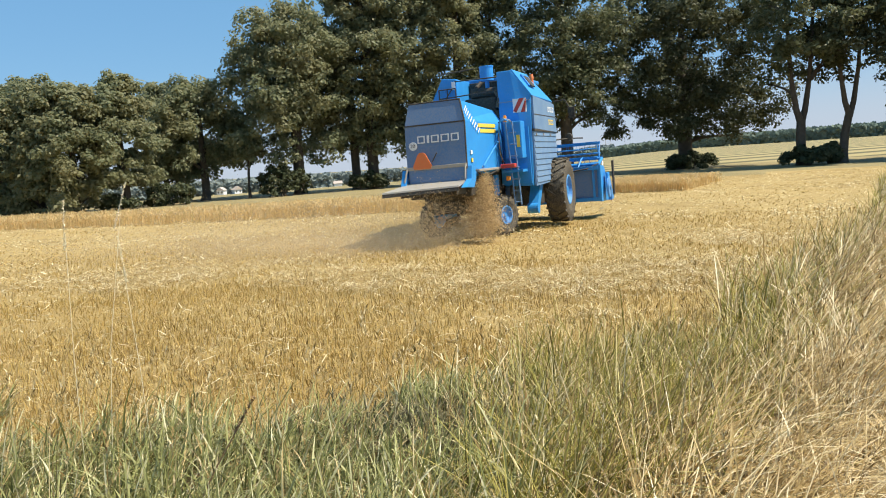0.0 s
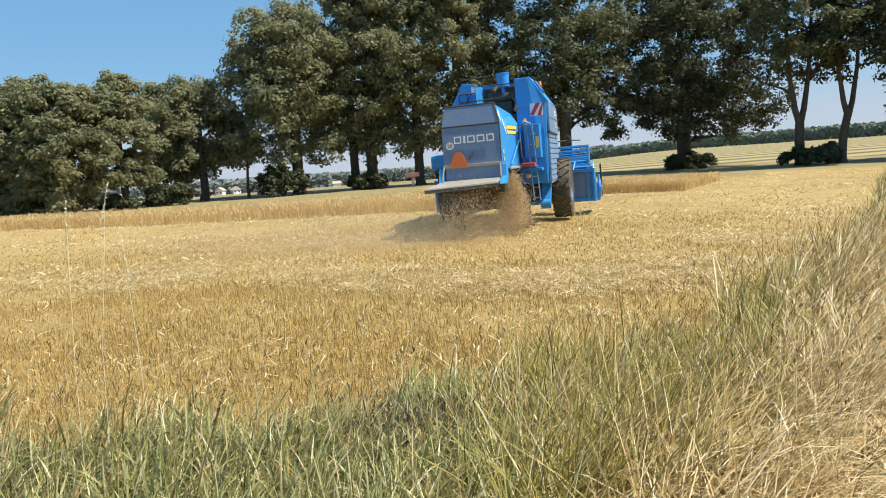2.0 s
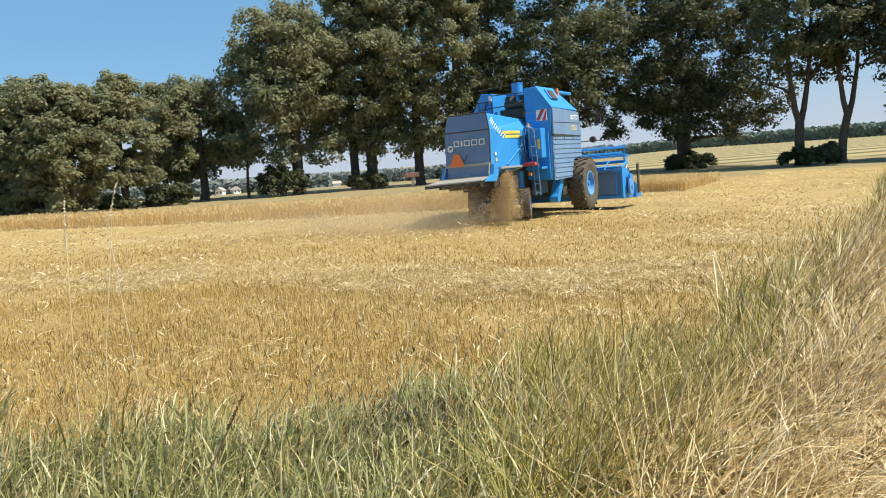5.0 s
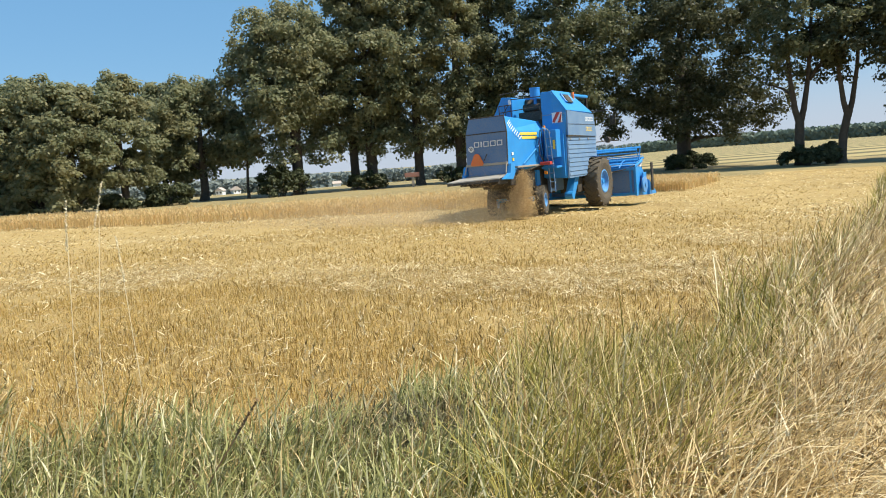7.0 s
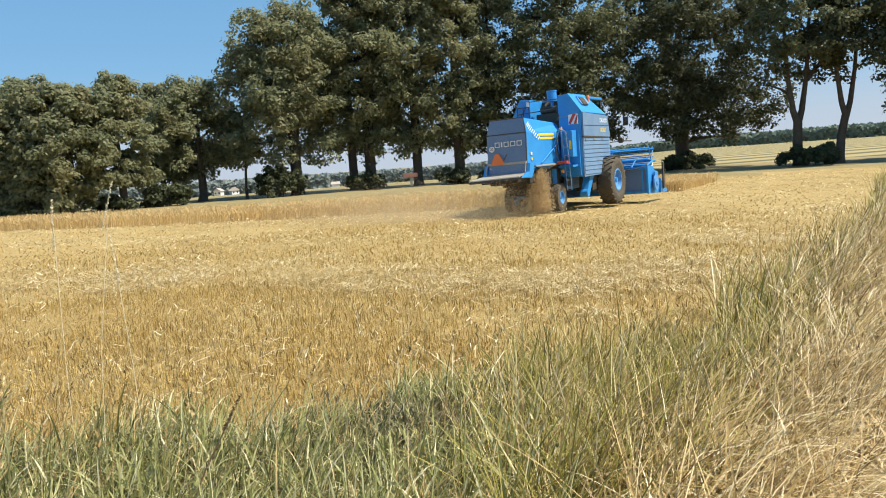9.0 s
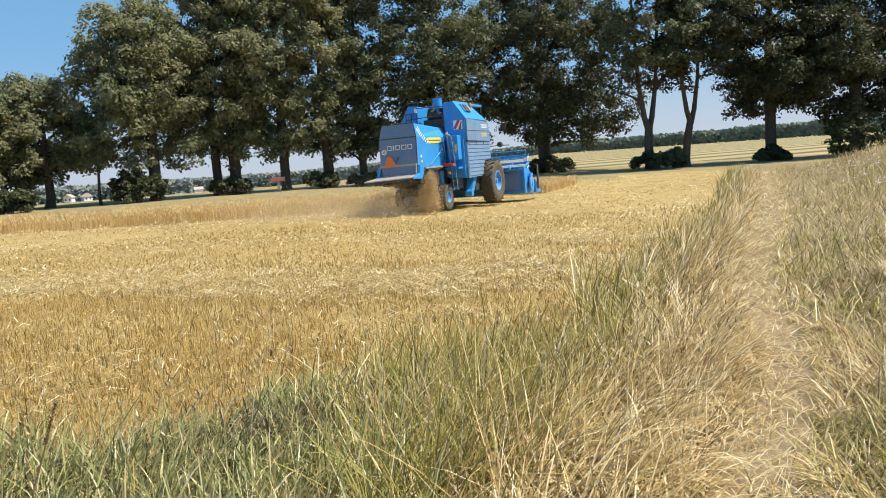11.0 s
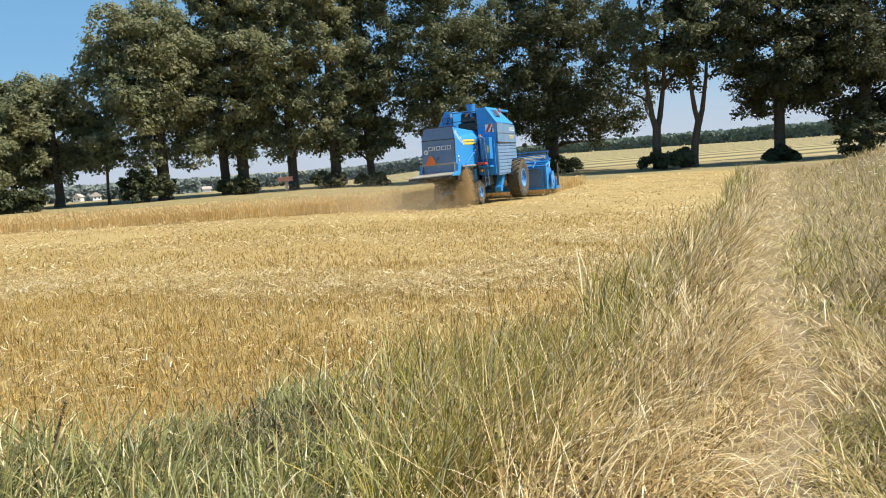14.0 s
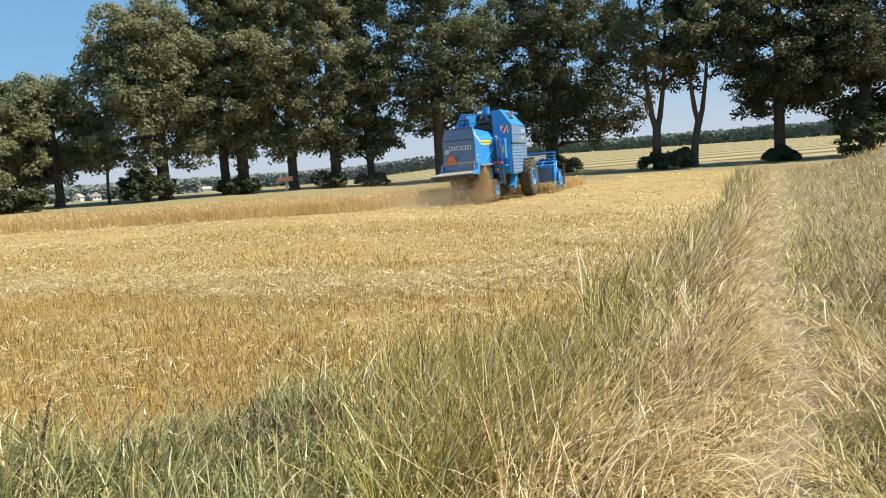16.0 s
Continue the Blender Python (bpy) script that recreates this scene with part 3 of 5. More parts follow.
def hull(bm, front, back):
    """A closed solid between two outlines with the same number of corners, given as (x, y, z)."""
    a, b = [bm.verts.new(p) for p in front], [bm.verts.new(p) for p in back]
    n = len(a)
    bm.faces.new(a), bm.faces.new(b[::-1])
    for i in range(n):
        bm.faces.new((a[i], b[i], b[(i + 1) % n], a[(i + 1) % n]))
    bmesh.ops.recalc_face_normals(bm, faces=bm.faces)
    return bm


def soften(bm, r=0.015):
    bmesh.ops.bevel(bm, geom=list(bm.edges), offset=r, segments=2, affect="EDGES", profile=0.6)
    return bm


def wheel(parent, x, y, radius, width, rim_r, name, lugs, side):
    """Tyre with lugs, dished rim and hub; it turns on x."""
    w = width / 2
    tyre = lathe([(-w, radius * 0.86), (-w * 0.92, radius * 0.95), (-w * 0.6, radius), (w * 0.6, radius), (w * 0.92, radius * 0.95), (w, radius * 0.86),
                  (w * 1.03, (radius + rim_r) / 2), (w * 0.85, rim_r), (-w * 0.85, rim_r), (-w * 1.03, (radius + rim_r) / 2)], 40)
    ob = part(name, tyre, BLACK, parent, "dusty black lugged tyre on a light blue rim")
    lug_me = {}
    for s in (-1, 1):
        bm = boxed((-w * 0.56, -radius * 0.035, -0.02), (w * 0.56, radius * 0.035, radius * 0.05), 0, Matrix.Translation((s * w * 0.48, 0, radius * 0.985)) @ Matrix.Rotation(s * radians(38), 4, "Z"))
        lug_me[s] = bpy.data.meshes.new("lug")
        bm.to_mesh(lug_me[s])
        bm.free()
        lug_me[s].materials.append(BLACK)
        for i in range(lugs):
            lug = new("lug", lug_me[s])
            lug.parent = ob
            lug.rotation_euler = (2 * math.pi * (i + (0.5 if s > 0 else 0)) / lugs, 0, 0)
    rim = lathe([(-w * 0.85, rim_r * 1.02), (w * 0.9, rim_r * 1.02), (w * 0.92, rim_r * 0.92), (w * 0.45, rim_r * 0.82), (w * 0.3, rim_r * 0.4), (w * 0.3, 0.02), (-w * 0.3, 0.02), (-w * 0.85, rim_r * 0.9)], 28)
    if side < 0:
        bmesh.ops.scale(rim, vec=(-1, 1, 1), verts=rim.verts)
        bmesh.ops.reverse_faces(rim, faces=rim.faces)
    part("rim", rim, BLUE_RIM, ob, "light blue painted steel rim")
    hub = bmesh.new()
    rod(hub, (side * w * 0.25, 0, 0), (side * w * 0.75, 0, 0), rim_r * 0.3, 14, rim_r * 0.22)
    for i in range(6):
        a = i * math.pi / 3
        rod(hub, (side * w * 0.3, rim_r * 0.46 * math.cos(a), rim_r * 0.46 * math.sin(a)), (side * w * 0.42, rim_r * 0.46 * math.cos(a), rim_r * 0.46 * math.sin(a)), rim_r * 0.06, 6)
    part("hub", hub, BLUE, ob)
    ob.location = (x, y, radius)
    return ob


def letter_bars(parent, m, widths, h, gap, mat, name="lettering"):
    """A maker's word as plain upright blocks."""
    bm = bmesh.new()
    x = 0.0
    for w in widths:
        t = 0.16 * h
        if w < 0.4 * h:
            box(bm, (x, 0, 0), (x + w, 0.008, h))
        else:
            box(bm, (x, 0, 0), (x + w, 0.008, t)), box(bm, (x, 0, h - t), (x + w, 0.008, h))
            box(bm, (x, 0, t), (x + t, 0.008, h - t)), box(bm, (x + w - t, 0, t), (x + w, 0.008, h - t))
        x += w + gap
    bmesh.ops.transform(bm, matrix=m, verts=bm.verts)
    return part(name, bm, mat, parent, "plain white blocks where a maker's word stands")


def build_combine():
    c = new("combine_harvester")
    tagged(c, "blue self-propelled combine harvester cutting ripe crop, dusty rear hood", "combine harvester")
    # straw hood: rear panel, upper flap, sides, top
    hood = bmesh.new()
    hull(hood, [(-0.62, -1.76, 1.28), (0.62, -1.76, 1.28), (0.62, -1.70, 2.44), (0.53, -1.62, 2.86), (-0.53, -1.62, 2.86), (-0.62, -1.70, 2.44)],
         [(-0.80, 0.62, 1.46), (0.80, 0.62, 1.46), (0.80, 0.62, 2.40), (0.60, 0.62, 2.72), (-0.60, 0.62, 2.72), (-0.80, 0.62, 2.40)])
    part("straw_hood", soften(hood, 0.02), BLUE, c)
    lower = bmesh.new()
    hull(lower, [(-0.625, -1.795, 1.60), (0.625, -1.795, 1.60), (0.63, -1.735, 2.425), (-0.63, -1.735, 2.425)], [(-0.61, -1.74, 1.60), (0.61, -1.74, 1.60), (0.61, -1.68, 2.425), (-0.61, -1.68, 2.425)])
    part("rear_panel", soften(lower, 0.008), BLUE_DUST, c, "dust-dulled blue rear panel")
    upper = bmesh.new()
    hull(upper, [(-0.63, -1.73, 2.445), (0.63, -1.73, 2.445), (0.54, -1.655, 2.86), (-0.54, -1.655, 2.86)], [(-0.61, -1.68, 2.445), (0.61, -1.68, 2.445), (0.52, -1.60, 2.86), (-0.52, -1.60, 2.86)])
    part("upper_flap", soften(upper, 0.008), BLUE_DUST, c, "dust-dulled blue upper flap")
    part("crease_trim", boxed((-0.64, -1.745, 2.422), (0.64, -1.70, 2.446)), DARK, c)
    part("edge_trim", pipe([(0.64, -1.79, 1.5), (0.645, -1.73, 2.44), (0.55, -1.65, 2.87), (-0.55, -1.65, 2.87)], 0.016, 6), DARK, c)
    part("dark_slot", boxed((-0.6, -1.80, 1.27), (0.6, -1.74, 1.56), 0.01), BLUE_DUST, c, "blue lower guard in shade")
    part("hinge_bar", boxed((-0.64, -1.83, 1.545), (0.64, -1.78, 1.615), 0.01), GREY, c)
    flap = bmesh.new()
    hull(flap, [(-0.95, -2.42, 1.13), (0.62, -2.34, 1.17), (0.62, -2.33, 1.20), (-0.95, -2.41, 1.16)], [(-0.62, -1.76, 1.25), (0.62, -1.76, 1.25), (0.62, -1.76, 1.29), (-0.62, -1.76, 1.29)])
    part("straw_deflector", flap, GREY, c, "bare dusty sheet-metal deflector")
    lip = bmesh.new()
    hull(lip, [(-0.95, -2.43, 1.06), (0.62, -2.35, 1.10), (0.62, -2.33, 1.18), (-0.95, -2.41, 1.14)], [(-0.95, -2.41, 1.06), (0.62, -2.33, 1.10), (0.62, -2.31, 1.18), (-0.95, -2.39, 1.14)])
    part("deflector_lip", lip, DARK, c)
    for k in range(9):
        fin = boxed((-0.62 + k * 0.145, -2.28, 1.02), (-0.60 + k * 0.145, -1.7, 1.16))
        part("chopper_fin", fin, DARK, c)
    part("chopper_housing", boxed((-0.66, -1.7, 0.95), (0.66, -0.9, 1.30), 0.03), DARK, c)
    part("chopper_bracket", soften(prism(bmesh.new(), [(-2.25, 1.15), (-1.72, 1.12), (-1.55, 1.3), (-1.55, 1.52), (-1.78, 1.56), (-1.86, 1.3)], "x", 0.63, 0.74), 0.01), BLUE, c)
    part("chopper_bracket", soften(prism(bmesh.new(), [(-2.0, 1.15), (-1.72, 1.12), (-1.55, 1.3), (-1.55, 1.52), (-1.78, 1.56)], "x", -0.74, -0.63), 0.01), BLUE, c)
    part("wheel_fender", soften(boxed((-1.86, 1.9, 1.52), (-1.2, 3.3, 1.92)), 0.1), BLUE, c)
    part("support_arm", pipe([(-0.62, -1.82, 1.58), (-0.66, -1.9, 1.32), (-0.64, -1.86, 1.25)], 0.02), GREY, c)
    part("support_arm", pipe([(0.62, -1.82, 1.58), (0.62, -1.9, 1.32), (0.62, -1.86, 1.25)], 0.02), GREY, c)
    # slow-vehicle triangle, speed disc, word, lever
    tri = bmesh.new()
    prism(tri, [(-0.46, 1.56), (-0.10, 1.56), (-0.08, 1.62), (-0.20, 1.86), (-0.25, 1.89), (-0.31, 1.89), (-0.36, 1.86), (-0.48, 1.62)], "y", -1.835, -1.81)
    part("warning_triangle", tri, ORANGE, c, "orange slow-vehicle triangle")
    disc = bmesh.new()
    rod(disc, (-0.46, -1.80, 2.03), (-0.46, -1.775, 2.03), 0.085, 20)
    d = part("speed_disc", disc, WHITE, c, "round white speed plate")
    add_text("20", 0.10, d, Matrix.Translation((-0.46, -1.803, 2.03)) @ Matrix.Rotation(radians(90), 4, "X"), BLACK, "number")
    letter_bars(c, Matrix.Translation((-0.36, -1.787, 2.07)) @ Matrix.Rotation(radians(-4), 4, "X"), [0.16, 0.045, 0.16, 0.17, 0.16], 0.15, 0.045, WHITE)
    part("lever", pipe([(-0.06, -1.82, 1.70), (0.06, -1.86, 1.86)], 0.012, 6), DARK, c)
    # decals on the hood's side
    for k in range(9):
        a = k / 8
        y, z = -1.45 + 0.5 * a ** 1.7, 2.70 - 0.44 * a
        x = 0.62 + 0.18 * (y + 1.73) / 2.35
        x = x + 0.006 if z < 2.43 else x + 0.006 - (z - 2.43) * (0.21 + 0.17 * (y + 1.73) / 2.35)
        part("chevron", boxed((-0.004, -0.10, -0.013), (0.004, 0.08, 0.013), 0, Matrix.Translation((x + 0.004, y, z)) @ Matrix.Rotation(radians(34), 4, "X")), WHITE, c)
    for k, (y0, y1, z) in enumerate([(-0.98, -0.02, 2.32), (-0.88, -0.02, 2.21)]):
        strip = bmesh.new()
        hull(strip, [(0.692, y0, z), (0.692, y0, z + 0.075), (0.67, y0, z + 0.075), (0.67, y0, z)], [(0.772, y1, z), (0.772, y1, z + 0.075), (0.74, y1, z + 0.075), (0.74, y1, z)])
        part("stripe", strip, YELLOW, c)
    part("data_plate", boxed((0.645, -1.52, 1.78), (0.66, -1.42, 1.86)), WHITE, c)
    part("data_plate", boxed((0.645, -1.50, 1.62), (0.66, -1.41, 1.70)), YELLOW, c)
    part("hood_seam", boxed((0.73, 0.28, 1.47), (0.795, 0.30, 2.45)), DARK, c)
    part("hood_strut", pipe([(0.80, 0.22, 2.10), (0.73, -0.95, 1.52)], 0.018, 6), BLUE, c)
    part("hood_sill", boxed((0.70, -1.5, 1.42), (0.80, 0.6, 1.47), 0.01), GREY, c)
    # tank housings either side of the engine
    right = bmesh.new()
    hull(right, [(0.74, 0.50, 1.02), (1.40, 0.52, 0.99), (1.46, 0.58, 2.95), (1.06, 0.50, 3.55), (0.74, 0.50, 3.55)], [(0.74, 1.6, 1.02), (1.40, 1.6, 0.99), (1.46, 1.6, 2.95), (1.06, 1.6, 3.55), (0.74, 1.6, 3.55)])
    part("tank_housing", soften(right, 0.02), BLUE, c)
    left = bmesh.new()
    hull(left, [(-0.98, 0.55, 1.5), (-0.22, 0.55, 1.5), (-0.22, 0.55, 3.52), (-0.56, 0.55, 3.56), (-0.98, 0.55, 2.82)], [(-0.98, 1.6, 1.5), (-0.22, 1.6, 1.5), (-0.22, 1.6, 3.52), (-0.56, 1.6, 3.56), (-0.98, 1.6, 2.82)])
    part("tank_housing", soften(left, 0.02), BLUE, c)
    part("seam", boxed((0.75, 0.485, 2.86), (1.45, 0.505, 2.885)), BLUE_PALE, c)
    tank = bmesh.new()
    hull(tank, [(-1.0, 1.55, 1.7), (1.46, 1.55, 1.7), (1.46, 1.55, 2.95), (1.04, 1.55, 3.56), (-0.58, 1.55, 3.56), (-1.0, 1.55, 2.85)],
         [(-1.0, 2.75, 1.7), (1.46, 2.75, 1.7), (1.46, 2.7, 2.88), (1.04, 1.95, 3.56), (-0.58, 1.95, 3.56), (-1.0, 2.7, 2.8)])
    part("grain_tank", soften(tank, 0.02), BLUE, c)
    roof = bmesh.new()
    hull(roof, [(1.08, 0.52, 3.575), (1.09, 1.9, 3.575), (1.50, 2.7, 2.93), (1.49, 0.56, 2.97)], [(1.06, 0.52, 3.55), (1.06, 1.9, 3.55), (1.46, 2.7, 2.90), (1.45, 0.56, 2.95)])
    part("sloping_cover", roof, BLUE, c)
    part("cover_frame", pipe([(1.18, 1.0, 3.48), (1.34, 1.0, 3.24), (1.34, 1.55, 3.24), (1.18, 1.55, 3.48), (1.18, 1.0, 3.48)], 0.022, 6), BLUE, c)
    part("cover_opening", boxed((-0.14, 1.08, -0.012), (0.14, 1.48, 0.02), 0, Matrix.Translation((1.285, 0, 3.335)) @ Matrix.Rotation(radians(56), 4, "Y")), DARK, c)
    part("hazard_plate", boxed((1.07, 0.478, 2.62), (1.37, 0.50, 2.92)), WHITE, c, "red and white striped warning plate")
    stripes = bmesh.new()
    for u in (0.0, 0.17):
        prism(stripes, [(1.07 + u, 2.62), (1.16 + u, 2.62), (1.37 if u else 1.28, 2.84 if u else 2.92), (1.37 if u else 1.19, 2.92)] if u else [(1.07, 2.66), (1.14, 2.62), (1.33, 2.92), (1.22, 2.92)], "y", 0.470, 0.479)
    part("hazard_stripe", stripes, RED, c)
    # right flank: upper sheet with lettering, louvred lower sheet
    flank = bmesh.new()
    prism(flank, [(0.57, 2.24), (2.98, 2.19), (2.80, 2.88), (0.60, 2.96)], "x", 1.455, 1.505)
    part("side_panel", soften(flank, 0.008), BLUE_PALE, c, "weathered blue side panel")
    letter_bars(c, Matrix.Translation((1.507, 2.05, 2.66)) @ Matrix.Rotation(radians(90), 4, "Z"), [0.12, 0.035, 0.12, 0.12, 0.12], 0.12, 0.03, WHITE)
    letter_bars(c, Matrix.Translation((1.507, 2.05, 2.36)) @ Matrix.Rotation(radians(90), 4, "Z"), [0.11, 0.11, 0.11, 0.11], 0.12, 0.03, YELLOW)
    low = bmesh.new()
    prism(low, [(0.55, 0.98), (1.95, 1.0), (2.25, 1.5), (2.98, 1.62), (2.98, 2.16), (0.57, 2.21)], "x", 1.42, 1.465)
    part("louvred_panel", low, BLUE_PALE, c, "ribbed weathered blue side panel")
    for k in range(9):
        z = 1.04 + k * 0.13
        y1 = 2.0 + (z - 1.0) * 0.5 if z < 1.55 else 2.96
        bm = bmesh.new()
        prism(bm, [(1.463, z), (1.483, z + 0.012), (1.470, z + 0.118), (1.463, z + 0.118)], "y", 0.60, y1)
        part("slat", bm, BLUE_PALE, c)
    part("flank_gap", boxed((1.44, 0.56, 2.19), (1.50, 2.97, 2.24)), DARK, c)
    # left flank
    lf = bmesh.new()
    prism(lf, [(0.55, 0.98), (1.95, 1.0), (2.25, 1.5), (2.98, 1.62), (2.80, 2.78), (0.60, 2.78)], "x", -1.03, -0.97)
    part("side_panel", soften(lf, 0.008), BLUE_PALE, c)
    # engine deck
    part("deck", boxed((-0.25, 0.55, 2.30), (0.76, 1.58, 2.72)), DARK, c)
    part("engine", soften(boxed((-0.12, 0.75, 2.7), (0.62, 1.5, 3.05)), 0.04), DARK, c)
    # muffler lying crosswise above the engine
    air = bmesh.new()
    rod(air, (0.05, 0.85, 3.17), (0.70, 0.85, 3.17), 0.10, 18)
    rod(air, (0.04, 0.85, 3.17), (0.2, 0.85, 3.17), 0.115, 18)
    # added dark sheet: its colour makes the shade deep in the engine gap
    part("engine_gap_shade", boxed((-0.2, 1.44, 2.7), (0.73, 1.53, 3.47), 0.02), DARK, c)
    part("muffler", air, DARK, c, "dark cylindrical muffler")
    pre = bmesh.new()
    rod(pre, (0.42, 0.85, 3.1), (0.42, 0.85, 3.42), 0.05, 12)
    rod(pre, (0.42, 0.85, 3.42), (0.42, 0.85, 3.72), 0.155, 20)
    rod(pre, (0.42, 0.85, 3.72), (0.42, 0.85, 3.75), 0.165, 20)
    part("intake_stack", pre, BLUE, c, "blue intake canister")
    part("exhaust", pipe([(0.1, 1.0, 3.0), (0.1, 1.0, 3.3), (0.25, 1.2, 3.5)], 0.05, 10), DARK, c)
    for p in ([(-0.25, 0.52, 3.46), (0.74, 0.48, 3.44)], [(-0.62, 0.46, 2.9), (-0.62, 0.46, 3.3), (-0.22, 0.46, 3.3), (-0.22, 0.46, 2.9)], [(-0.62, 0.46, 3.1), (0.5, 0.46, 3.14)], [(-0.5, 0.3, 3.62), (0.3, 0.3, 3.66)],
              [(-0.42, 0.46, 3.3), (-0.42, 0.46, 2.9)], [(-0.6, 0.45, 2.9), (-0.3, 0.45, 3.3)]):
        part("guard_rail", pipe(p, 0.014, 6), DARK, c)
    part("hose", pipe([(0.66, 0.6, 3.15), (0.76, 0.55, 3.0), (0.7, 0.5, 2.78)], 0.045, 8), BLACK, c)
    part("marker_plate", boxed((-0.32, 0.50, 3.28), (-0.24, 0.53, 3.46)), WHITE, c)
    # recess with service box, ladder and hand rail
    part("recess_wall", boxed((0.70, 0.46, 1.05), (1.38, 0.50, 2.3)), BLUE, c)
    part("service_box", soften(boxed((0.92, 0.12, 1.62), (1.30, 0.48, 2.42)), 0.02), BLUE, c)
    part("warning_sticker", boxed((1.19, 0.112, 1.86), (1.26, 0.122, 2.12)), YELLOW, c)
    part("grab_hoop", pipe([(0.84, 0.15, 1.75), (0.84, 0.0, 2.30), (0.90, -0.06, 2.44), (1.00, -0.06, 2.47), (1.10, 0.0, 2.40), (1.12, 0.08, 2.2)], 0.018, 8), BLUE, c)
    for x in (1.0, 1.14):
        part("ladder_rail", pipe([(x, 0.0, 2.42), (x + 0.03, 0.08, 1.5), (x + 0.08, 0.02, 0.62)], 0.016, 6), BLUE_PALE, c)
    for k in range(7):
        z = 0.68 + k * 0.25
        part("rung", pipe([(1.05 + 0.02 * (k < 4), 0.05, z), (1.20 + 0.02 * (k < 4), 0.05, z)], 0.013, 6), BLUE_PALE, c)
    beacon = bmesh.new()
    rod(beacon, (0.98, 0.06, 2.42), (0.98, 0.06, 2.46), 0.04, 12)
    rod(beacon, (0.98, 0.06, 2.46), (0.98, 0.06, 2.56), 0.042, 14, 0.03)
    part("beacon", beacon, AMBER, c, "amber beacon")
    beacon = bmesh.new()
    rod(beacon, (1.2, 1.9, 3.3), (1.2, 1.9, 3.46), 0.05, 12)
    rod(beacon, (1.2, 1.9, 3.46), (1.2, 1.9, 3.56), 0.06, 14, 0.045)
    part("beacon", beacon, ORANGE, c, "orange beacon")
    part("tail_light", soften(boxed((0.84, -0.1, 1.43), (1.16, 0.1, 1.52)), 0.02), RED, c, "red tail light bar")
    part("indicator", soften(boxed((0.93, -0.05, 1.16), (1.02, 0.02, 1.26)), 0.02), AMBER, c, "amber indicator")
    part("footstep", boxed((0.82, 0.05, 1.32), (1.30, 0.5, 1.38)), BLUE, c)
    # hoses and cables beside the ladder, brackets on the deck edge
    part("cable", pipe([(0.66, -1.5, 1.5), (0.72, -1.2, 1.36), (0.78, -0.7, 1.34), (0.84, -0.2, 1.42)], 0.014, 6), DARK, c)
    part("cable", pipe([(0.80, 0.1, 2.28), (0.86, -0.12, 2.05), (0.86, -0.1, 1.72), (0.9, 0.1, 1.5)], 0.012, 6), BLACK, c)
    part("hydraulic_hose", pipe([(0.86, 0.4, 2.36), (0.94, 0.02, 2.5), (1.1, -0.02, 2.44), (1.16, 0.3, 2.2)], 0.018, 6), STEEL, c)
    part("rear_drawbar", soften(boxed((-0.09, -0.55, 0.5), (0.09, -0.2, 0.72)), 0.015), DARK, c)
    part("belt_cover", soften(boxed((0.68, 0.7, 0.62), (0.84, 1.7, 1.02)), 0.04), BLUE_PALE, c)
    pulley = bmesh.new()
    rod(pulley, (0.86, 0.62, 0.9), (0.92, 0.62, 0.9), 0.17, 20)
    rod(pulley, (0.92, 0.62, 0.9), (0.95, 0.62, 0.9), 0.06, 12)
    part("pulley", pulley, DARK, c)
    part("drive_belt", pipe([(0.89, 0.5, 1.02), (0.89, 1.5, 1.3)], 0.02, 6), BLACK, c)
    part("panel_seam", boxed((1.506, 0.6, 2.55), (1.511, 2.86, 2.565)), DARK, c)
    for y in (0.72, 1.45, 2.2):
        part("panel_latch", soften(boxed((1.483, y, 2.10), (1.50, y + 0.09, 2.15)), 0.006), STEEL, c)
    # underside
    part("frame_rail", boxed((0.55, -0.2, 0.62), (0.7, 3.0, 0.86), 0.01), DARK, c)
    part("frame_rail", boxed((-0.7, -0.2, 0.62), (-0.55, 3.0, 0.86), 0.01), DARK, c)
    part("threshing_body", soften(boxed((-0.66, -0.9, 0.85), (0.66, 3.2, 1.6)), 0.03), DARK, c)
    part("sieve_box", soften(boxed((-0.6, -0.6, 0.55), (0.6, 1.6, 0.9)), 0.03), DARK, c)
    part("rear_axle", pipe([(-0.8, 0, 0.42), (0, 0, 0.58), (0.8, 0, 0.42)], 0.07, 10), BLUE, c)
    part("axle_bracket", boxed((0.62, -0.1, 0.5), (0.72, 0.12, 1.3)), BLUE, c)
    part("front_axle", pipe([(-1.3, 2.75, 0.76), (1.3, 2.75, 0.76)], 0.13, 12), DARK, c)
    elev = bmesh.new()
    hull(elev, [(1.12, 0.95, 0.42), (1.34, 0.95, 0.42), (1.34, 1.15, 0.36), (1.12, 1.15, 0.36)], [(1.16, 1.25, 1.05), (1.38, 1.25, 1.05), (1.38, 1.6, 1.05), (1.16, 1.6, 1.05)])
    rod(elev, (1.11, 1.05, 0.46), (1.36, 1.05, 0.46), 0.12, 16)
    part("elevator_foot", elev, BLUE, c)
    part("gearbox", soften(boxed((0.7, 1.6, 0.5), (1.3, 2.3, 1.0)), 0.05), DARK, c)
    # cab
    part("cab_floor", boxed((-0.8, 2.75, 1.85), (0.85, 4.1, 1.98), 0.02), BLUE, c)
    part("cab_roof", soften(boxed((-0.85, 2.35, 3.50), (0.9, 4.1, 3.60)), 0.04), BLUE, c)
    for x, y in ((-0.78, 2.82), (0.83, 2.82), (-0.78, 4.05), (0.83, 4.05)):
        part("cab_pillar", boxed((x - 0.035, y - 0.035, 1.98), (x + 0.035, y + 0.035, 3.55), 0.01), DARK, c)
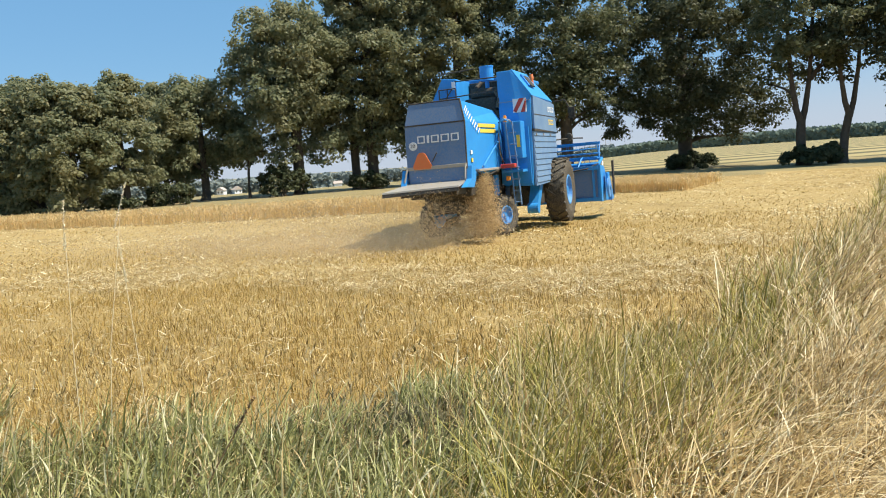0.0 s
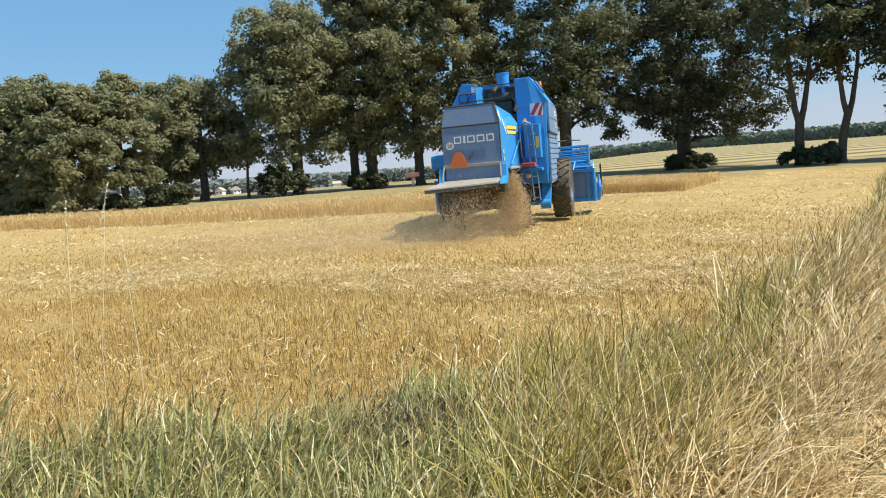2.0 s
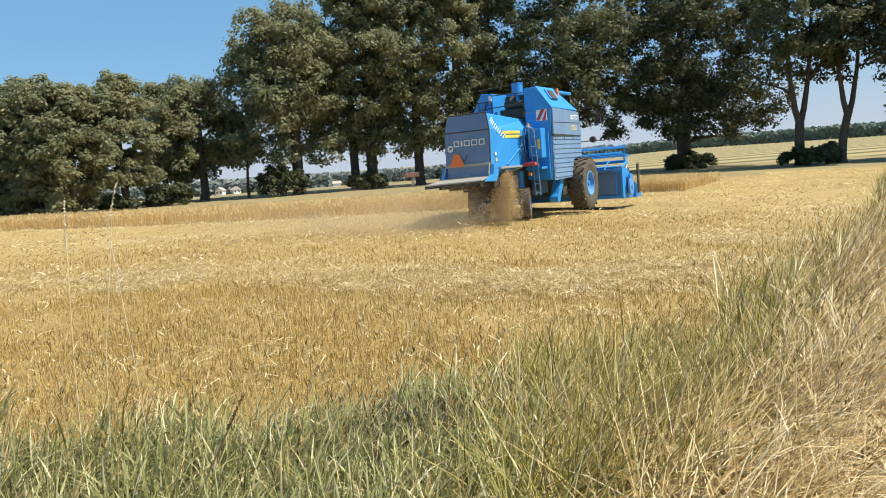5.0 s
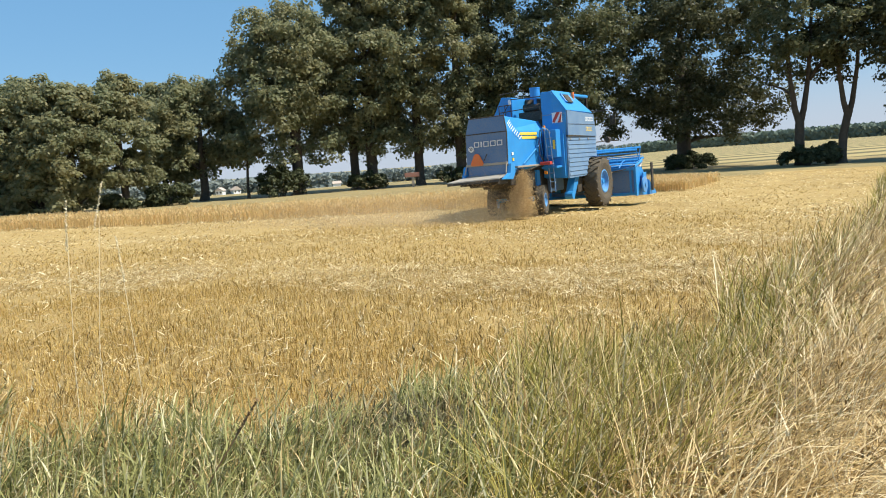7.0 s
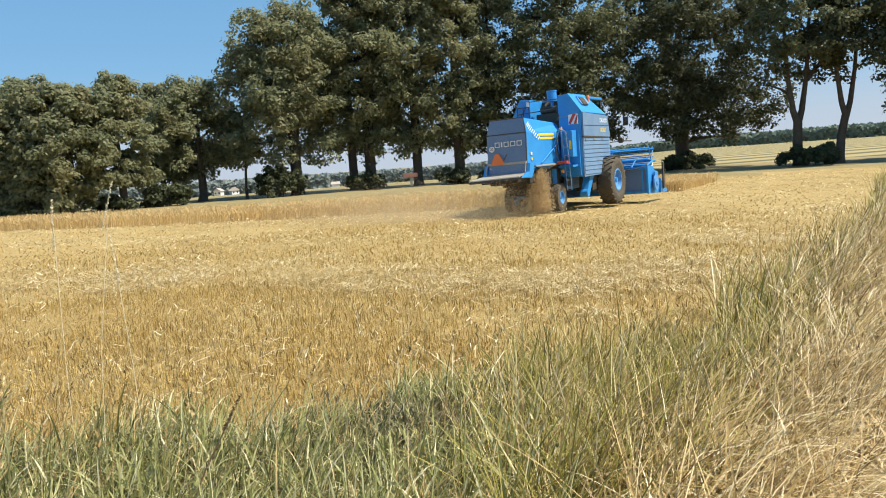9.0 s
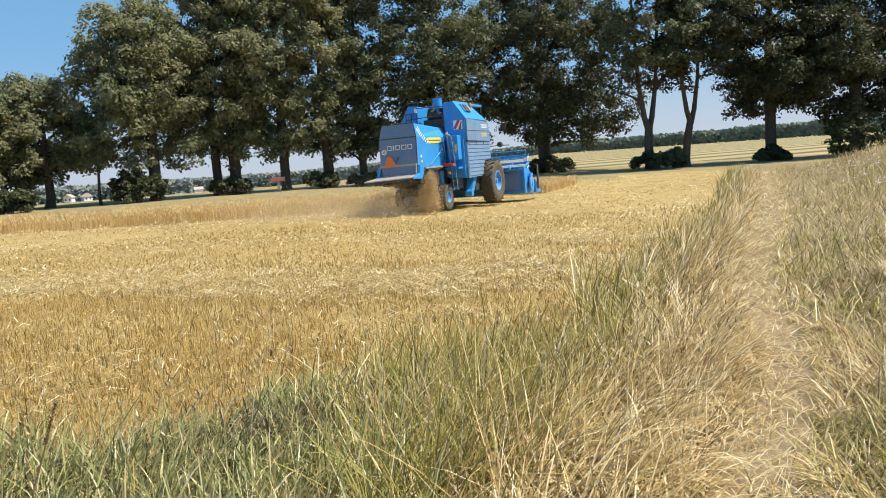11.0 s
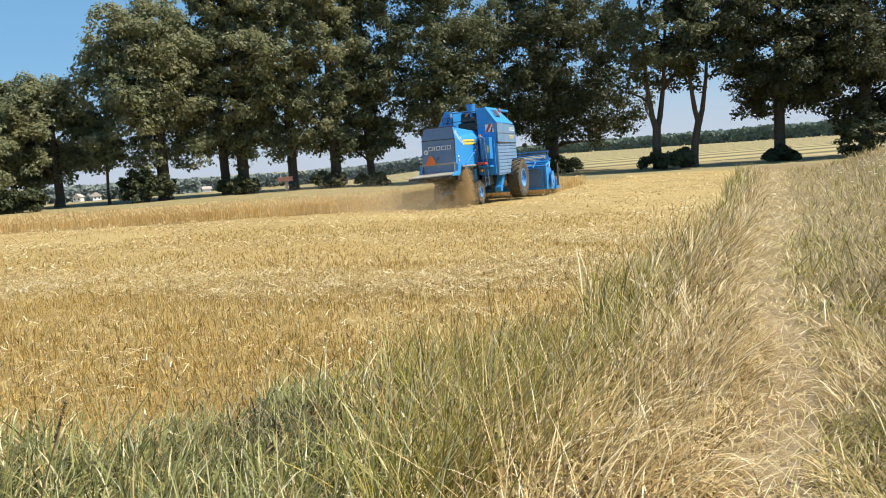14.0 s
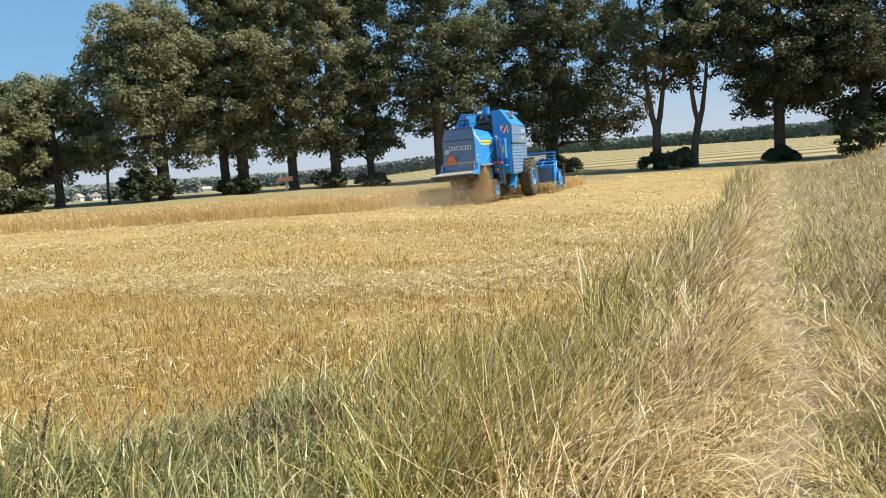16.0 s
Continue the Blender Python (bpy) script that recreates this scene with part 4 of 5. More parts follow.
    for lo, hi in (((0.825, 2.86, 2.0), (0.84, 4.02, 3.5)), ((-0.79, 2.86, 2.0), (-0.775, 4.02, 3.5)), ((-0.75, 4.04, 2.0), (0.8, 4.055, 3.5)), ((-0.75, 2.80, 2.9), (0.8, 2.815, 3.5))):
        part("cab_pane", boxed(lo, hi), GLASS, c, "dusty clear cab glass")
    part("seat", soften(boxed((-0.25, 3.0, 2.0), (0.25, 3.5, 2.4)), 0.05), DARK, c)
    part("mirror_arm", pipe([(0.86, 3.95, 3.0), (1.55, 4.05, 3.05), (1.7, 4.05, 2.75)], 0.014, 6), DARK, c)
    part("mirror", soften(boxed((1.62, 4.02, 2.55), (1.80, 4.06, 2.85)), 0.015), DARK, c)
    part("lamp_arm", pipe([(1.45, 2.95, 2.0), (1.75, 3.4, 2.02), (2.05, 3.5, 2.0)], 0.016, 6), DARK, c)
    lamp = bmesh.new()
    rod(lamp, (1.72, 3.3, 2.05), (1.72, 3.42, 2.05), 0.09, 16, 0.1)
    part("work_lamp", lamp, DARK, c)
    # feeder house and header
    feed = bmesh.new()
    hull(feed, [(-0.6, 2.9, 0.95), (0.6, 2.9, 0.95), (0.6, 2.9, 1.55), (-0.6, 2.9, 1.55)], [(-0.6, 4.25, 0.35), (0.6, 4.25, 0.35), (0.6, 4.25, 0.85), (-0.6, 4.25, 0.85)])
    part("feeder_house", feed, BLUE, c)
    header = bmesh.new()
    W = 2.28
    box(header, (-W, 4.20, 0.20), (W, 4.26, 1.04))
    hull(header, [(-W, 4.22, 0.22), (W, 4.22, 0.22), (W, 4.22, 0.17), (-W, 4.22, 0.17)], [(-W, 5.3, 0.16), (W, 5.3, 0.16), (W, 5.3, 0.12), (-W, 5.3, 0.12)])
    box(header, (-W, 4.10, 1.0), (W, 4.28, 1.10))
    box(header, (-W, 4.14, 0.18), (W, 4.22, 0.27))
    for x in (-2.0, -0.7, 0.7, 1.4, 2.15):
        box(header, (x - 0.03, 4.13, 0.2), (x + 0.03, 4.2, 1.02))
    head = part("header", header, BLUE, c, "wide blue cutting header")
    head.location = (0, 0, 0)
    part("back_plate", boxed((-2.24, 4.185, 0.28), (2.24, 4.20, 1.0)), BLUE_DUST, head, "dusty dark blue back sheet")
    tub = bmesh.new()
    rod(tub, (-W, 4.55, 1.14), (W, 4.55, 1.14), 0.045, 10)
    part("torque_tube", tub, BLUE, head)
    auger = bmesh.new()
    rod(auger, (-W + 0.05, 4.62, 0.5), (W - 0.05, 4.62, 0.5), 0.16, 18)
    for k in range(26):
        x = -2.0 + k * 0.16
        rod(auger, (x, 4.62, 0.5), (x + 0.02, 4.62, 0.5), 0.27, 16)
    part("auger", auger, STEEL, head)
    for s in (-1, 1):
        end = bmesh.new()
        prism(end, [(4.12, 0.16), (5.35, 0.12), (5.95, 0.16), (6.0, 0.24), (5.4, 0.62), (4.75, 1.08), (4.12, 1.12)], "x", s * W, s * (W + 0.07))
        part("end_plate", soften(end, 0.01), BLUE, head)
        tip = bmesh.new()
        hull(tip, [(s * (W - 0.02), 5.3, 0.12), (s * (W + 0.16), 5.3, 0.12), (s * (W + 0.16), 5.3, 0.62), (s * (W - 0.02), 5.3, 0.66)], [(s * (W + 0.04), 6.35, 0.1), (s * (W + 0.08), 6.35, 0.1), (s * (W + 0.08), 6.35, 0.16), (s * (W + 0.04), 6.35, 0.16)])
        part("divider", tip, BLUE, head)
        part("reel_arm", pipe([(s * (W - 0.02), 4.3, 1.12), (s * (W - 0.02), 5.15, 1.28)], 0.035, 8), BLUE, head)
        part("reel_ram", pipe([(s * (W + 0.02), 4.3, 0.7), (s * (W + 0.02), 4.95, 1.2)], 0.022, 8), STEEL, head)
        part("belt_guard", soften(boxed((s * (W + 0.16) - 0.03, 4.55, 0.42), (s * (W + 0.16) + 0.03, 4.9, 0.9)), 0.02), BLUE, head)
    shield = bmesh.new()
    rod(shield, (W + 0.17, 4.62, 0.5), (W + 0.22, 4.62, 0.5), 0.26, 24)
    rod(shield, (W + 0.22, 4.62, 0.5), (W + 0.25, 4.62, 0.5), 0.08, 12)
    part("drive_shield", shield, BLUE_RIM, head, "round light blue drive shield")
    part("header_hose", pipe([(0.8, 4.1, 1.06), (1.4, 4.06, 0.98), (2.0, 4.08, 1.04), (W, 4.3, 1.16)], 0.016, 6), BLACK, head)
    for x in (-1.6, 0.2, 1.75):
        part("reel_bracket", pipe([(x, 4.24, 1.08), (x + 0.05, 4.5, 1.3), (x + 0.05, 4.8, 1.34)], 0.02, 6), BLUE, head)
    part("crop_board", soften(boxed((2.46, 5.42, 0.25), (2.51, 5.6, 1.2)), 0.015), DARK, head, "dark upright crop divider board")
    reel = bmesh.new()
    rod(reel, (-2.2, 0, 0), (2.2, 0, 0), 0.05, 10)
    for k in range(6):
        a = k * math.pi / 3
        y, z = 0.47 * math.cos(a), 0.47 * math.sin(a)
        rod(reel, (-2.2, y, z), (2.2, y, z), 0.02, 6)
        box(reel, (-2.2, y - 0.012, z - 0.04), (2.2, y + 0.012, z + 0.04))
        for x in (-2.18, -0.7, 0.7, 2.18):
            rod(reel, (x, 0, 0), (x, y, z), 0.016, 5)
        y2, z2 = 0.26 * math.cos(a + 0.5), 0.26 * math.sin(a + 0.5)
        rod(reel, (-2.2, y2, z2), (2.2, y2, z2), 0.018, 6)
        for j in range(30):
            x = -2.15 + j * 0.148
            rod(reel, (x, y, z), (x, y + 0.02, z - 0.17), 0.005, 3)
    rl = part("reel", reel, BLUE, head, "blue six-bat pick-up reel")
    rl.location = (0, 5.15, 1.30)
    wheels = [(wheel(c, 1.54, 2.75, 0.76, 0.50, 0.36, "front_wheel", 20, 1), 0.76), (wheel(c, -1.54, 2.75, 0.76, 0.50, 0.36, "front_wheel", 20, -1), 0.76),
              (wheel(c, 0.78, 0.0, 0.42, 0.27, 0.20, "rear_wheel", 22, 1), 0.42), (wheel(c, -0.78, 0.0, 0.42, 0.27, 0.20, "rear_wheel", 22, -1), 0.42)]
    return c, head, rl, wheels


combine, header_part, reel_part, wheel_parts = build_combine()


# ---------------- straw and dust thrown out behind ----------------
def flakes(seed, n, centre, spread, size, long=2.2):
    r = np.random.default_rng(seed)
    p = np.array(centre) + r.normal(0, 1, (n, 3)) * spread
    p[:, 2] = np.abs(p[:, 2]) + 0.02
    d = r.normal(0, 1, (n, 3))
    d /= np.linalg.norm(d, axis=1)[:, None]
    e = np.cross(d, r.normal(0, 1, (n, 3)))
    e /= np.linalg.norm(e, axis=1)[:, None]
    s = size * r.uniform(0.5, 1.6, n)
    a, b = d * (s * long)[:, None], e * s[:, None]
    v = np.stack([p - a, p + b, p + a, p - b], 1)
    t = np.array([(0, 1, 2), (0, 2, 3)])[None] + (np.arange(n) * 4)[:, None, None]
    return v.reshape(-1, 3), t.reshape(-1, 3)


def cone_stream(seed, n, start, way, length, wide0, wide1, size, fall=0.0, long=3.0):
    """Bits flung from a mouth along a way, spreading and falling."""
    v, t = flakes(seed, n, (0, 0, 50), (0, 0, 0), size, long)
    r = np.random.default_rng(seed + 1)
    u = r.random(n) ** 0.8
    w = wide0 + (wide1 - wide0) * u
    off = np.array(start) + np.outer(u * length, np.array(way)) + r.normal(0, 1, (n, 3)) * w[:, None] * (1, 1, 0.6)
    off[:, 2] = np.maximum(off[:, 2] - fall * u ** 2, 0.03)
    v = v.reshape(-1, 4, 3) - (0, 0, 50.02) + off[:, None]
    return v.reshape(-1, 3), t


def build_plume():
    made = []
    for k in range(3):
        a = cone_stream(300 + k, 2600, (0, -2.0, 1.1), (0, -0.7, -0.68), 1.45, 0.26, 0.5, 0.0036)
        b = cone_stream(310 + k, 7000, (0.70, -1.15, 1.3), (0.03, -0.22, -0.97), 1.15, 0.09, 0.2, 0.006)
        made.append(stuff("flying_chaff", join(a, b), CHAFF, "brown chopped straw flying out behind the harvester", "chaff"))
    cloud = []
    for k, (cx, cy, cz, sp, n, s) in enumerate([(-0.2, -2.4, 0.15, (0.7, 0.6, 0.35), 16000, 0.0045), (-1.3, -3.0, 0.15, (1.0, 0.9, 0.38), 26000, 0.006),
                                                (-3.2, -3.0, 0.15, (1.5, 1.1, 0.45), 28000, 0.0065), (-6.0, -2.4, 0.05, (2.2, 1.2, 0.5), 22000, 0.0065)]):
        cloud.append(stuff("dust_cloud", flakes(340 + k, n, (cx, cy, cz), sp, s, 1.3), DUST, "thin brown dust drifting behind the harvester", "dust"))
    return made, cloud


chaff_parts, dust_parts = build_plume()


# ---------------- trees and bushes ----------------
def leaf_cloud(seed, centres, radii, n, size, flat=0.62):
    """Leaves in many small drooping sprays, most of them on the upper side, facing up and outward."""
    r = np.random.default_rng(seed)
    k = r.choice(len(centres), n, p=radii ** 2 / (radii ** 2).sum())
    d = r.normal(0, 1, (n, 3)) + (0, 0, 0.35)
    d /= np.linalg.norm(d, axis=1)[:, None]
    rad = radii[k] * (0.3 + 0.7 * r.random(n) ** 0.6 + 0.45 * r.random(n) ** 4)
    c = centres[k] + d * rad[:, None] * (1, 1, flat)
    c[:, 2] -= 0.28 * (rad * np.hypot(d[:, 0], d[:, 1])) ** 1.5
    nrm = d + r.normal(0, 0.34, (n, 3)) + (0, 0, 0.4)
    nrm /= np.linalg.norm(nrm, axis=1)[:, None]
    a = np.cross(nrm, r.normal(0, 1, (n, 3)))
    a /= np.linalg.norm(a, axis=1)[:, None]
    b = np.cross(nrm, a)
    s = size * r.uniform(0.6, 1.5, n)
    la, lb = a * s[:, None], b * (s * 0.62)[:, None]
    v = np.stack([c - la, c + lb - 0.1 * la, c + la - nrm * (0.25 * s)[:, None], c - lb - 0.1 * la], 1)
    t = np.array([(0, 2, 1), (0, 3, 2)])[None] + (np.arange(n) * 4)[:, None, None]
    return v.reshape(-1, 3), t.reshape(-1, 3)


def tube(points, radii, seg=9):
    """A tapered limb through points."""
    pts = [Vector(p) for p in points]
    v, t = [], []
    for i, (p, r) in enumerate(zip(pts, radii)):
        d = (pts[min(i + 1, len(pts) - 1)] - pts[max(i - 1, 0)]).normalized()
        side = d.cross(Vector((0.3, 1, 0.1))).normalized()
        up = d.cross(side)
        for j in range(seg):
            a = 2 * math.pi * j / seg
            w = r * (1 + 0.12 * math.sin(3 * a + i))
            v.append(p + side * math.cos(a) * w + up * math.sin(a) * w)
    for i in range(len(pts) - 1):
        for j in range(seg):
            a, b, c, d = i * seg + j, i * seg + (j + 1) % seg, (i + 1) * seg + (j + 1) % seg, (i + 1) * seg + j
            t += [(a, b, c), (a, c, d)]
    return np.array(v), np.array(t)


def tree(x, y, height, spread, bottom, girth, seed, fork=0, lean=(0, 0), leaves=9000, mat=None, label="", size=0.12, gaps=0.0, skew=0.0):
    r = np.random.default_rng(seed)
    base = new("tree")
    base.location = (x, y, float(ground_z(x, y)) - 0.05)
    tagged(base, label or "old leafy linden with a dark trunk in the roadside row", "tree", "roadside tree row")
    # crown: main boughs carry groups of small sprays, filling an uneven dome
    boughs = max(14, int((2.6 if height < 10 else 1.75) * spread * (height - bottom)))
    cs, rs, grown = [], [], 0
    while grown < boughs:
        u, a, q = r.random(), r.uniform(0, 6.28), r.random() ** 0.36
        h = bottom + 0.3 + u * (height - bottom - 1.2)
        prof = math.sin(math.pi * min(1, max(0, 0.24 + 0.72 * u))) ** 0.75
        rad = (spread - 0.6) * prof * (0.86 + 0.16 * math.sin(2 * a + seed) + 0.12 * math.sin(5 * a + seed * 2)) * q
        grown += 1
        if gaps and noise.noise((math.cos(a) * q * 2, h * 0.35, seed * 1.7)) < gaps - 0.5:
            continue
        cx, cy = rad * math.cos(a) + lean[0] * h + skew * (1 - u), rad * math.sin(a) + lean[1] * h
        size_b = r.uniform(0.8, 1.5) * min(1.15, max(0.7, spread / 5.0))
        for _ in range(5):
            o = r.normal(0, 1, 3)
            o *= size_b * r.random() ** 0.4 / np.linalg.norm(o)
            cs.append((cx + o[0], cy + o[1], max(0.5, h + 0.8 * o[2])))
            rs.append(r.uniform(0.42, 0.85) * min(1.1, max(0.75, spread / 5.0)))
    cs, rs = np.array(cs), np.array(rs)
    crown = new("crown", tri_mesh("crown", *leaf_cloud(seed, cs, rs, int(leaves * 2.5), size), mat or LEAF))
    crown.parent = base
    # trunk: root flare, then straight up into the crown, or forking in two
    top = bottom + (height - bottom) * 0.6
    stems = []
    split = fork if fork else top * 0.98
    sway = [r.normal(0, 0.06) for _ in range(8)]
    hs = [0, 0.25, 0.7, split * 0.55, split]
    pts = [(lean[0] * h + sway[i] * (h > 0.3), lean[1] * h, h) for i, h in enumerate(hs)]
    stems.append(tube(pts, [girth * 1.5, girth * 1.18, girth * 1.02, girth * 0.95, girth * (0.85 if fork else 0.4)], 11))
    if fork:
        for sgn in (-1, 1):
            p0 = Vector(pts[-1])
            stems.append(tube([p0 - Vector((0, 0, 0.3)), p0 + Vector((sgn * 0.35, 0.1 * sgn, 0.7)), p0 + Vector((sgn * 0.75, 0.2 * sgn, 3.0)), p0 + Vector((sgn * 1.3, 0.3 * sgn, top - fork + 2))],
                              [girth * 0.75, girth * 0.6, girth * 0.45, girth * 0.15], 8))
    trunk = new("trunk", tri_mesh("trunk", *join(*stems), BARK))
    trunk.parent = base
    # limbs from the stem to the larger clumps
    inner = [i for i in r.permutation(len(cs)) if math.hypot(cs[i][0] - lean[0] * cs[i][2], cs[i][1]) < 0.62 * spread]
    for i in inner[:14]:
        c = cs[i]
        h0 = max(bottom * 0.75, min(c[2] - 0.4 - 0.35 * math.hypot(c[0], c[1]), top))
        p0 = Vector((lean[0] * h0, lean[1] * h0, h0))
        if fork:
            p0.x += (0.75 if c[0] > 0 else -0.75) * min(1, max(0, (h0 - fork) / 3))
        c = Vector(c)
        limb = new("limb", tri_mesh("limb", *tube([p0, p0.lerp(c, 0.35) + Vector((0, 0, 0.25)), p0.lerp(c, 0.7) + Vector((0, 0, 0.2)), c], [girth * 0.36, girth * 0.25, girth * 0.16, 0.03], 6), BARK))
        limb.parent = base
    return base


def bush(x, y, width, height, seed, mat=None, label="dense dark green bush at the foot of the trees", leaves=4200, name="bush"):
    r = np.random.default_rng(seed)
    n = max(14, int(15 * width * height / 2))
    a, q, u = r.uniform(0, 6.28, n), r.random(n) ** 0.5, r.random(n)
    cs = np.stack([width / 2 * q * np.cos(a), width / 2 * q * np.sin(a) * 0.8, 0.2 + u ** 0.7 * (height - 0.3) * (1 - 0.45 * q ** 2)], 1)
    base = new(name)
    base.location = (x, y, float(ground_z(x, y)))
    tagged(base, label, "bush")
    crown = new("foliage", tri_mesh("foliage", *leaf_cloud(seed, cs, r.uniform(0.25, 0.5, n), leaves, 0.11), mat or LEAF_BUSH))
    crown.parent = base
    for k in range(4):
        stem = new("stem", tri_mesh("stem", *tube([(0.1 * k - 0.15, 0, -0.05), (0.2 * k - 0.3, 0.05, height * 0.4), (0.35 * k - 0.5, 0, height * 0.8)], [0.05, 0.035, 0.015], 6), BARK))
        stem.parent = base
    return base


SMALL = "shorter round-crowned tree with foliage almost to the ground"
for args in [
    (-33.0, 51, 8.8, 4.6, 0.3, 0.22, 1), (-28.6, 50, 9.3, 4.6, 0.2, 0.24, 2), (-25.4, 48.6, 9.4, 4.2, 0.3, 0.26, 3),
    (-22.9, 47.8, 8.7, 3.8, 0.4, 0.24, 4), (-21.0, 51, 9.5, 3.7, 1.5, 0.24, 5),
]:
    tree(*args, leaves=10500, label=SMALL, size=0.11)
tree(-18.0, 58.5, 9.7, 4.6, 1.9, 0.3, 6, leaves=11000, label=SMALL, skew=-0.8)
tree(-21.6, 60.5, 9.8, 4.0, 1.8, 0.2, 21, leaves=8000, label=SMALL)
tree(-14.3, 57.2, 5.6, 1.7, 2.6, 0.1, 7, leaves=1000, label="slim young tree with a thin leaning trunk", lean=(0.06, 0), size=0.11)
tree(-10.7, 58.5, 15.0, 5.5, 2.4, 0.42, 8, leaves=20000, skew=-1.3)
tree(-6.6, 61.5, 19.0, 4.6, 3.1, 0.34, 9, leaves=13000)
tree(-5.2, 60.8, 18.5, 4.8, 2.9, 0.42, 10, leaves=13000)
tree(-1.4, 61.5, 19.5, 4.8, 2.6, 0.36, 11, leaves=13000)
tree(2.0, 61.0, 19.0, 4.6, 2.9, 0.4, 12, leaves=13000)
tree(4.7, 62.0, 18.0, 4.2, 2.5, 0.3, 13, leaves=12000, mat=LEAF_LIGHT)
tree(10.4, 61.0, 19.5, 5.6, 4.2, 0.45, 14, leaves=18000, mat=LEAF_LIGHT)
tree(20.6, 63.5, 18.0, 8.8, 2.9, 0.55, 15, leaves=30000, label="broad old linden with low drooping branches", mat=LEAF_BACKLIT)
tree(25.6, 53.5, 16.5, 4.8, 6.4, 0.34, 16, fork=3.2, leaves=7000, gaps=0.46, label="fork-trunked roadside tree with thin foliage", mat=LEAF_LIGHT)
tree(27.9, 52.5, 16.5, 5.0, 6.0, 0.29, 17, fork=3.5, lean=(0.12, 0), leaves=8500, gaps=0.38, label="leaning fork-trunked roadside tree with thin foliage", mat=LEAF_BACKLIT)
tree(34.9, 52.5, 17.0, 5.8, 4.0, 0.4, 18, leaves=19000, mat=LEAF_BACKLIT)
tree(40.6, 50.5, 17.0, 5.6, 2.8, 0.42, 19, leaves=18000, mat=LEAF_BACKLIT)
tree(46.5, 51.0, 17.0, 5.2, 3.0, 0.42, 20, leaves=9000, mat=LEAF_BACKLIT)

for args in [(-18.6, 52.5, 3.1, 1.7, 31), (-21.2, 50.0, 2.2, 1.0, 32), (-11.6, 56.5, 4.0, 2.5, 33), (-5.6, 59.2, 3.3, 1.3, 34), (1.2, 59.5, 2.7, 1.4, 35),
             (20.6, 62.0, 4.0, 1.5, 36), (25.4, 52.2, 3.4, 1.4, 37), (34.4, 51.5, 2.4, 1.2, 39), (38.6, 47.8, 4.2, 3.4, 40), (42.5, 48.0, 4.0, 3.4, 41)]:
    bush(*args)
bush(27.2, 52.8, 1.6, 1.6, 38, LEAF_LIGHT, "light green shrub beside the tree trunks")
bush(4.6, 60.5, 2.6, 1.2, 42, LEAF_LIGHT, "dusty light green shrub under the trees")


# ---------------- far woods, houses, pylon, sign ----------------
def build_woods():
    """Far forest edges: a canopy of many small leaf masses with an uneven top."""
    def belt(n, a0, a1, d0, d1, h0, h1, seed, label, mat=FOREST):
        q = np.random.default_rng(seed)
        deg = q.uniform(a0, a1, n)
        a, d = np.radians(deg), d0 + (d1 - d0) * q.random(n) ** 2
        x, y = d * np.sin(a), d * np.cos(a)
        top = (h0 + (h1 - h0) * (deg - a0) / (a1 - a0)) * (1 + 0.22 * patchy(x, y, 0.11, 2.0) + 0.15 * patchy(x, y, 0.03, 4.0))
        c = np.stack([x, y, ground_z(x, y) + top * q.random(n) ** 0.6], 1)
        nrm = q.normal(0, 0.6, (n, 3)) + np.stack([-np.sin(a), -np.cos(a), np.full(n, 0.5)], 1)
        u = np.cross(nrm, (0, 0, 1.0))
        u /= np.linalg.norm(u, axis=1)[:, None]
        w = np.cross(u, nrm)
        w /= np.linalg.norm(w, axis=1)[:, None]
        s = q.uniform(0.6, 1.5, n)[:, None]
        v = np.stack([c - u * s, c - w * s * 0.9, c + u * s, c + w * s * 1.1], 1)
        t = np.array([(0, 1, 2), (0, 2, 3)])[None] + (np.arange(n) * 4)[:, None, None]
        stuff("woods", (v.reshape(-1, 3), t.reshape(-1, 3)), mat, label, "forest")
    belt(30000, 11, 60, 500, 560, 5.5, 10.5, 201, "hazy dark green forest beyond the fields")
    belt(20000, -16, 13, 520, 580, 8.2, 7.6, 202, "hazy wooded rise on the horizon", FOREST_HAZE_TINT)
    belt(13000, -45, -8, 370, 420, 6.0, 6.2, 203, "hazy trees round the far village", FOREST_HAZE_TINT)


def house(x, y, w, d, h, seed, roof_mat):
    base = new("house")
    base.location, base.rotation_euler = (x, y, float(ground_z(x, y))), (0, 0, seed * 0.7)
    tagged(base, "small white-walled village house far off", "house", "far village")
    part("wall", boxed((-w / 2, -d / 2, -0.3), (w / 2, d / 2, h)), WHITE, base)
    roof = bmesh.new()
    prism(roof, [(-w / 2 - 0.4, h), (w / 2 + 0.4, h), (0, h + 0.45 * w)], "y", -d / 2 - 0.4, d / 2 + 0.4)
    part("roof", roof, roof_mat, base)
    for k in (-0.25, 0.25):
        part("window", boxed((k * w - 0.3, -d / 2 - 0.05, 0.7), (k * w + 0.3, -d / 2 + 0.05, 1.5)), DARK, base)


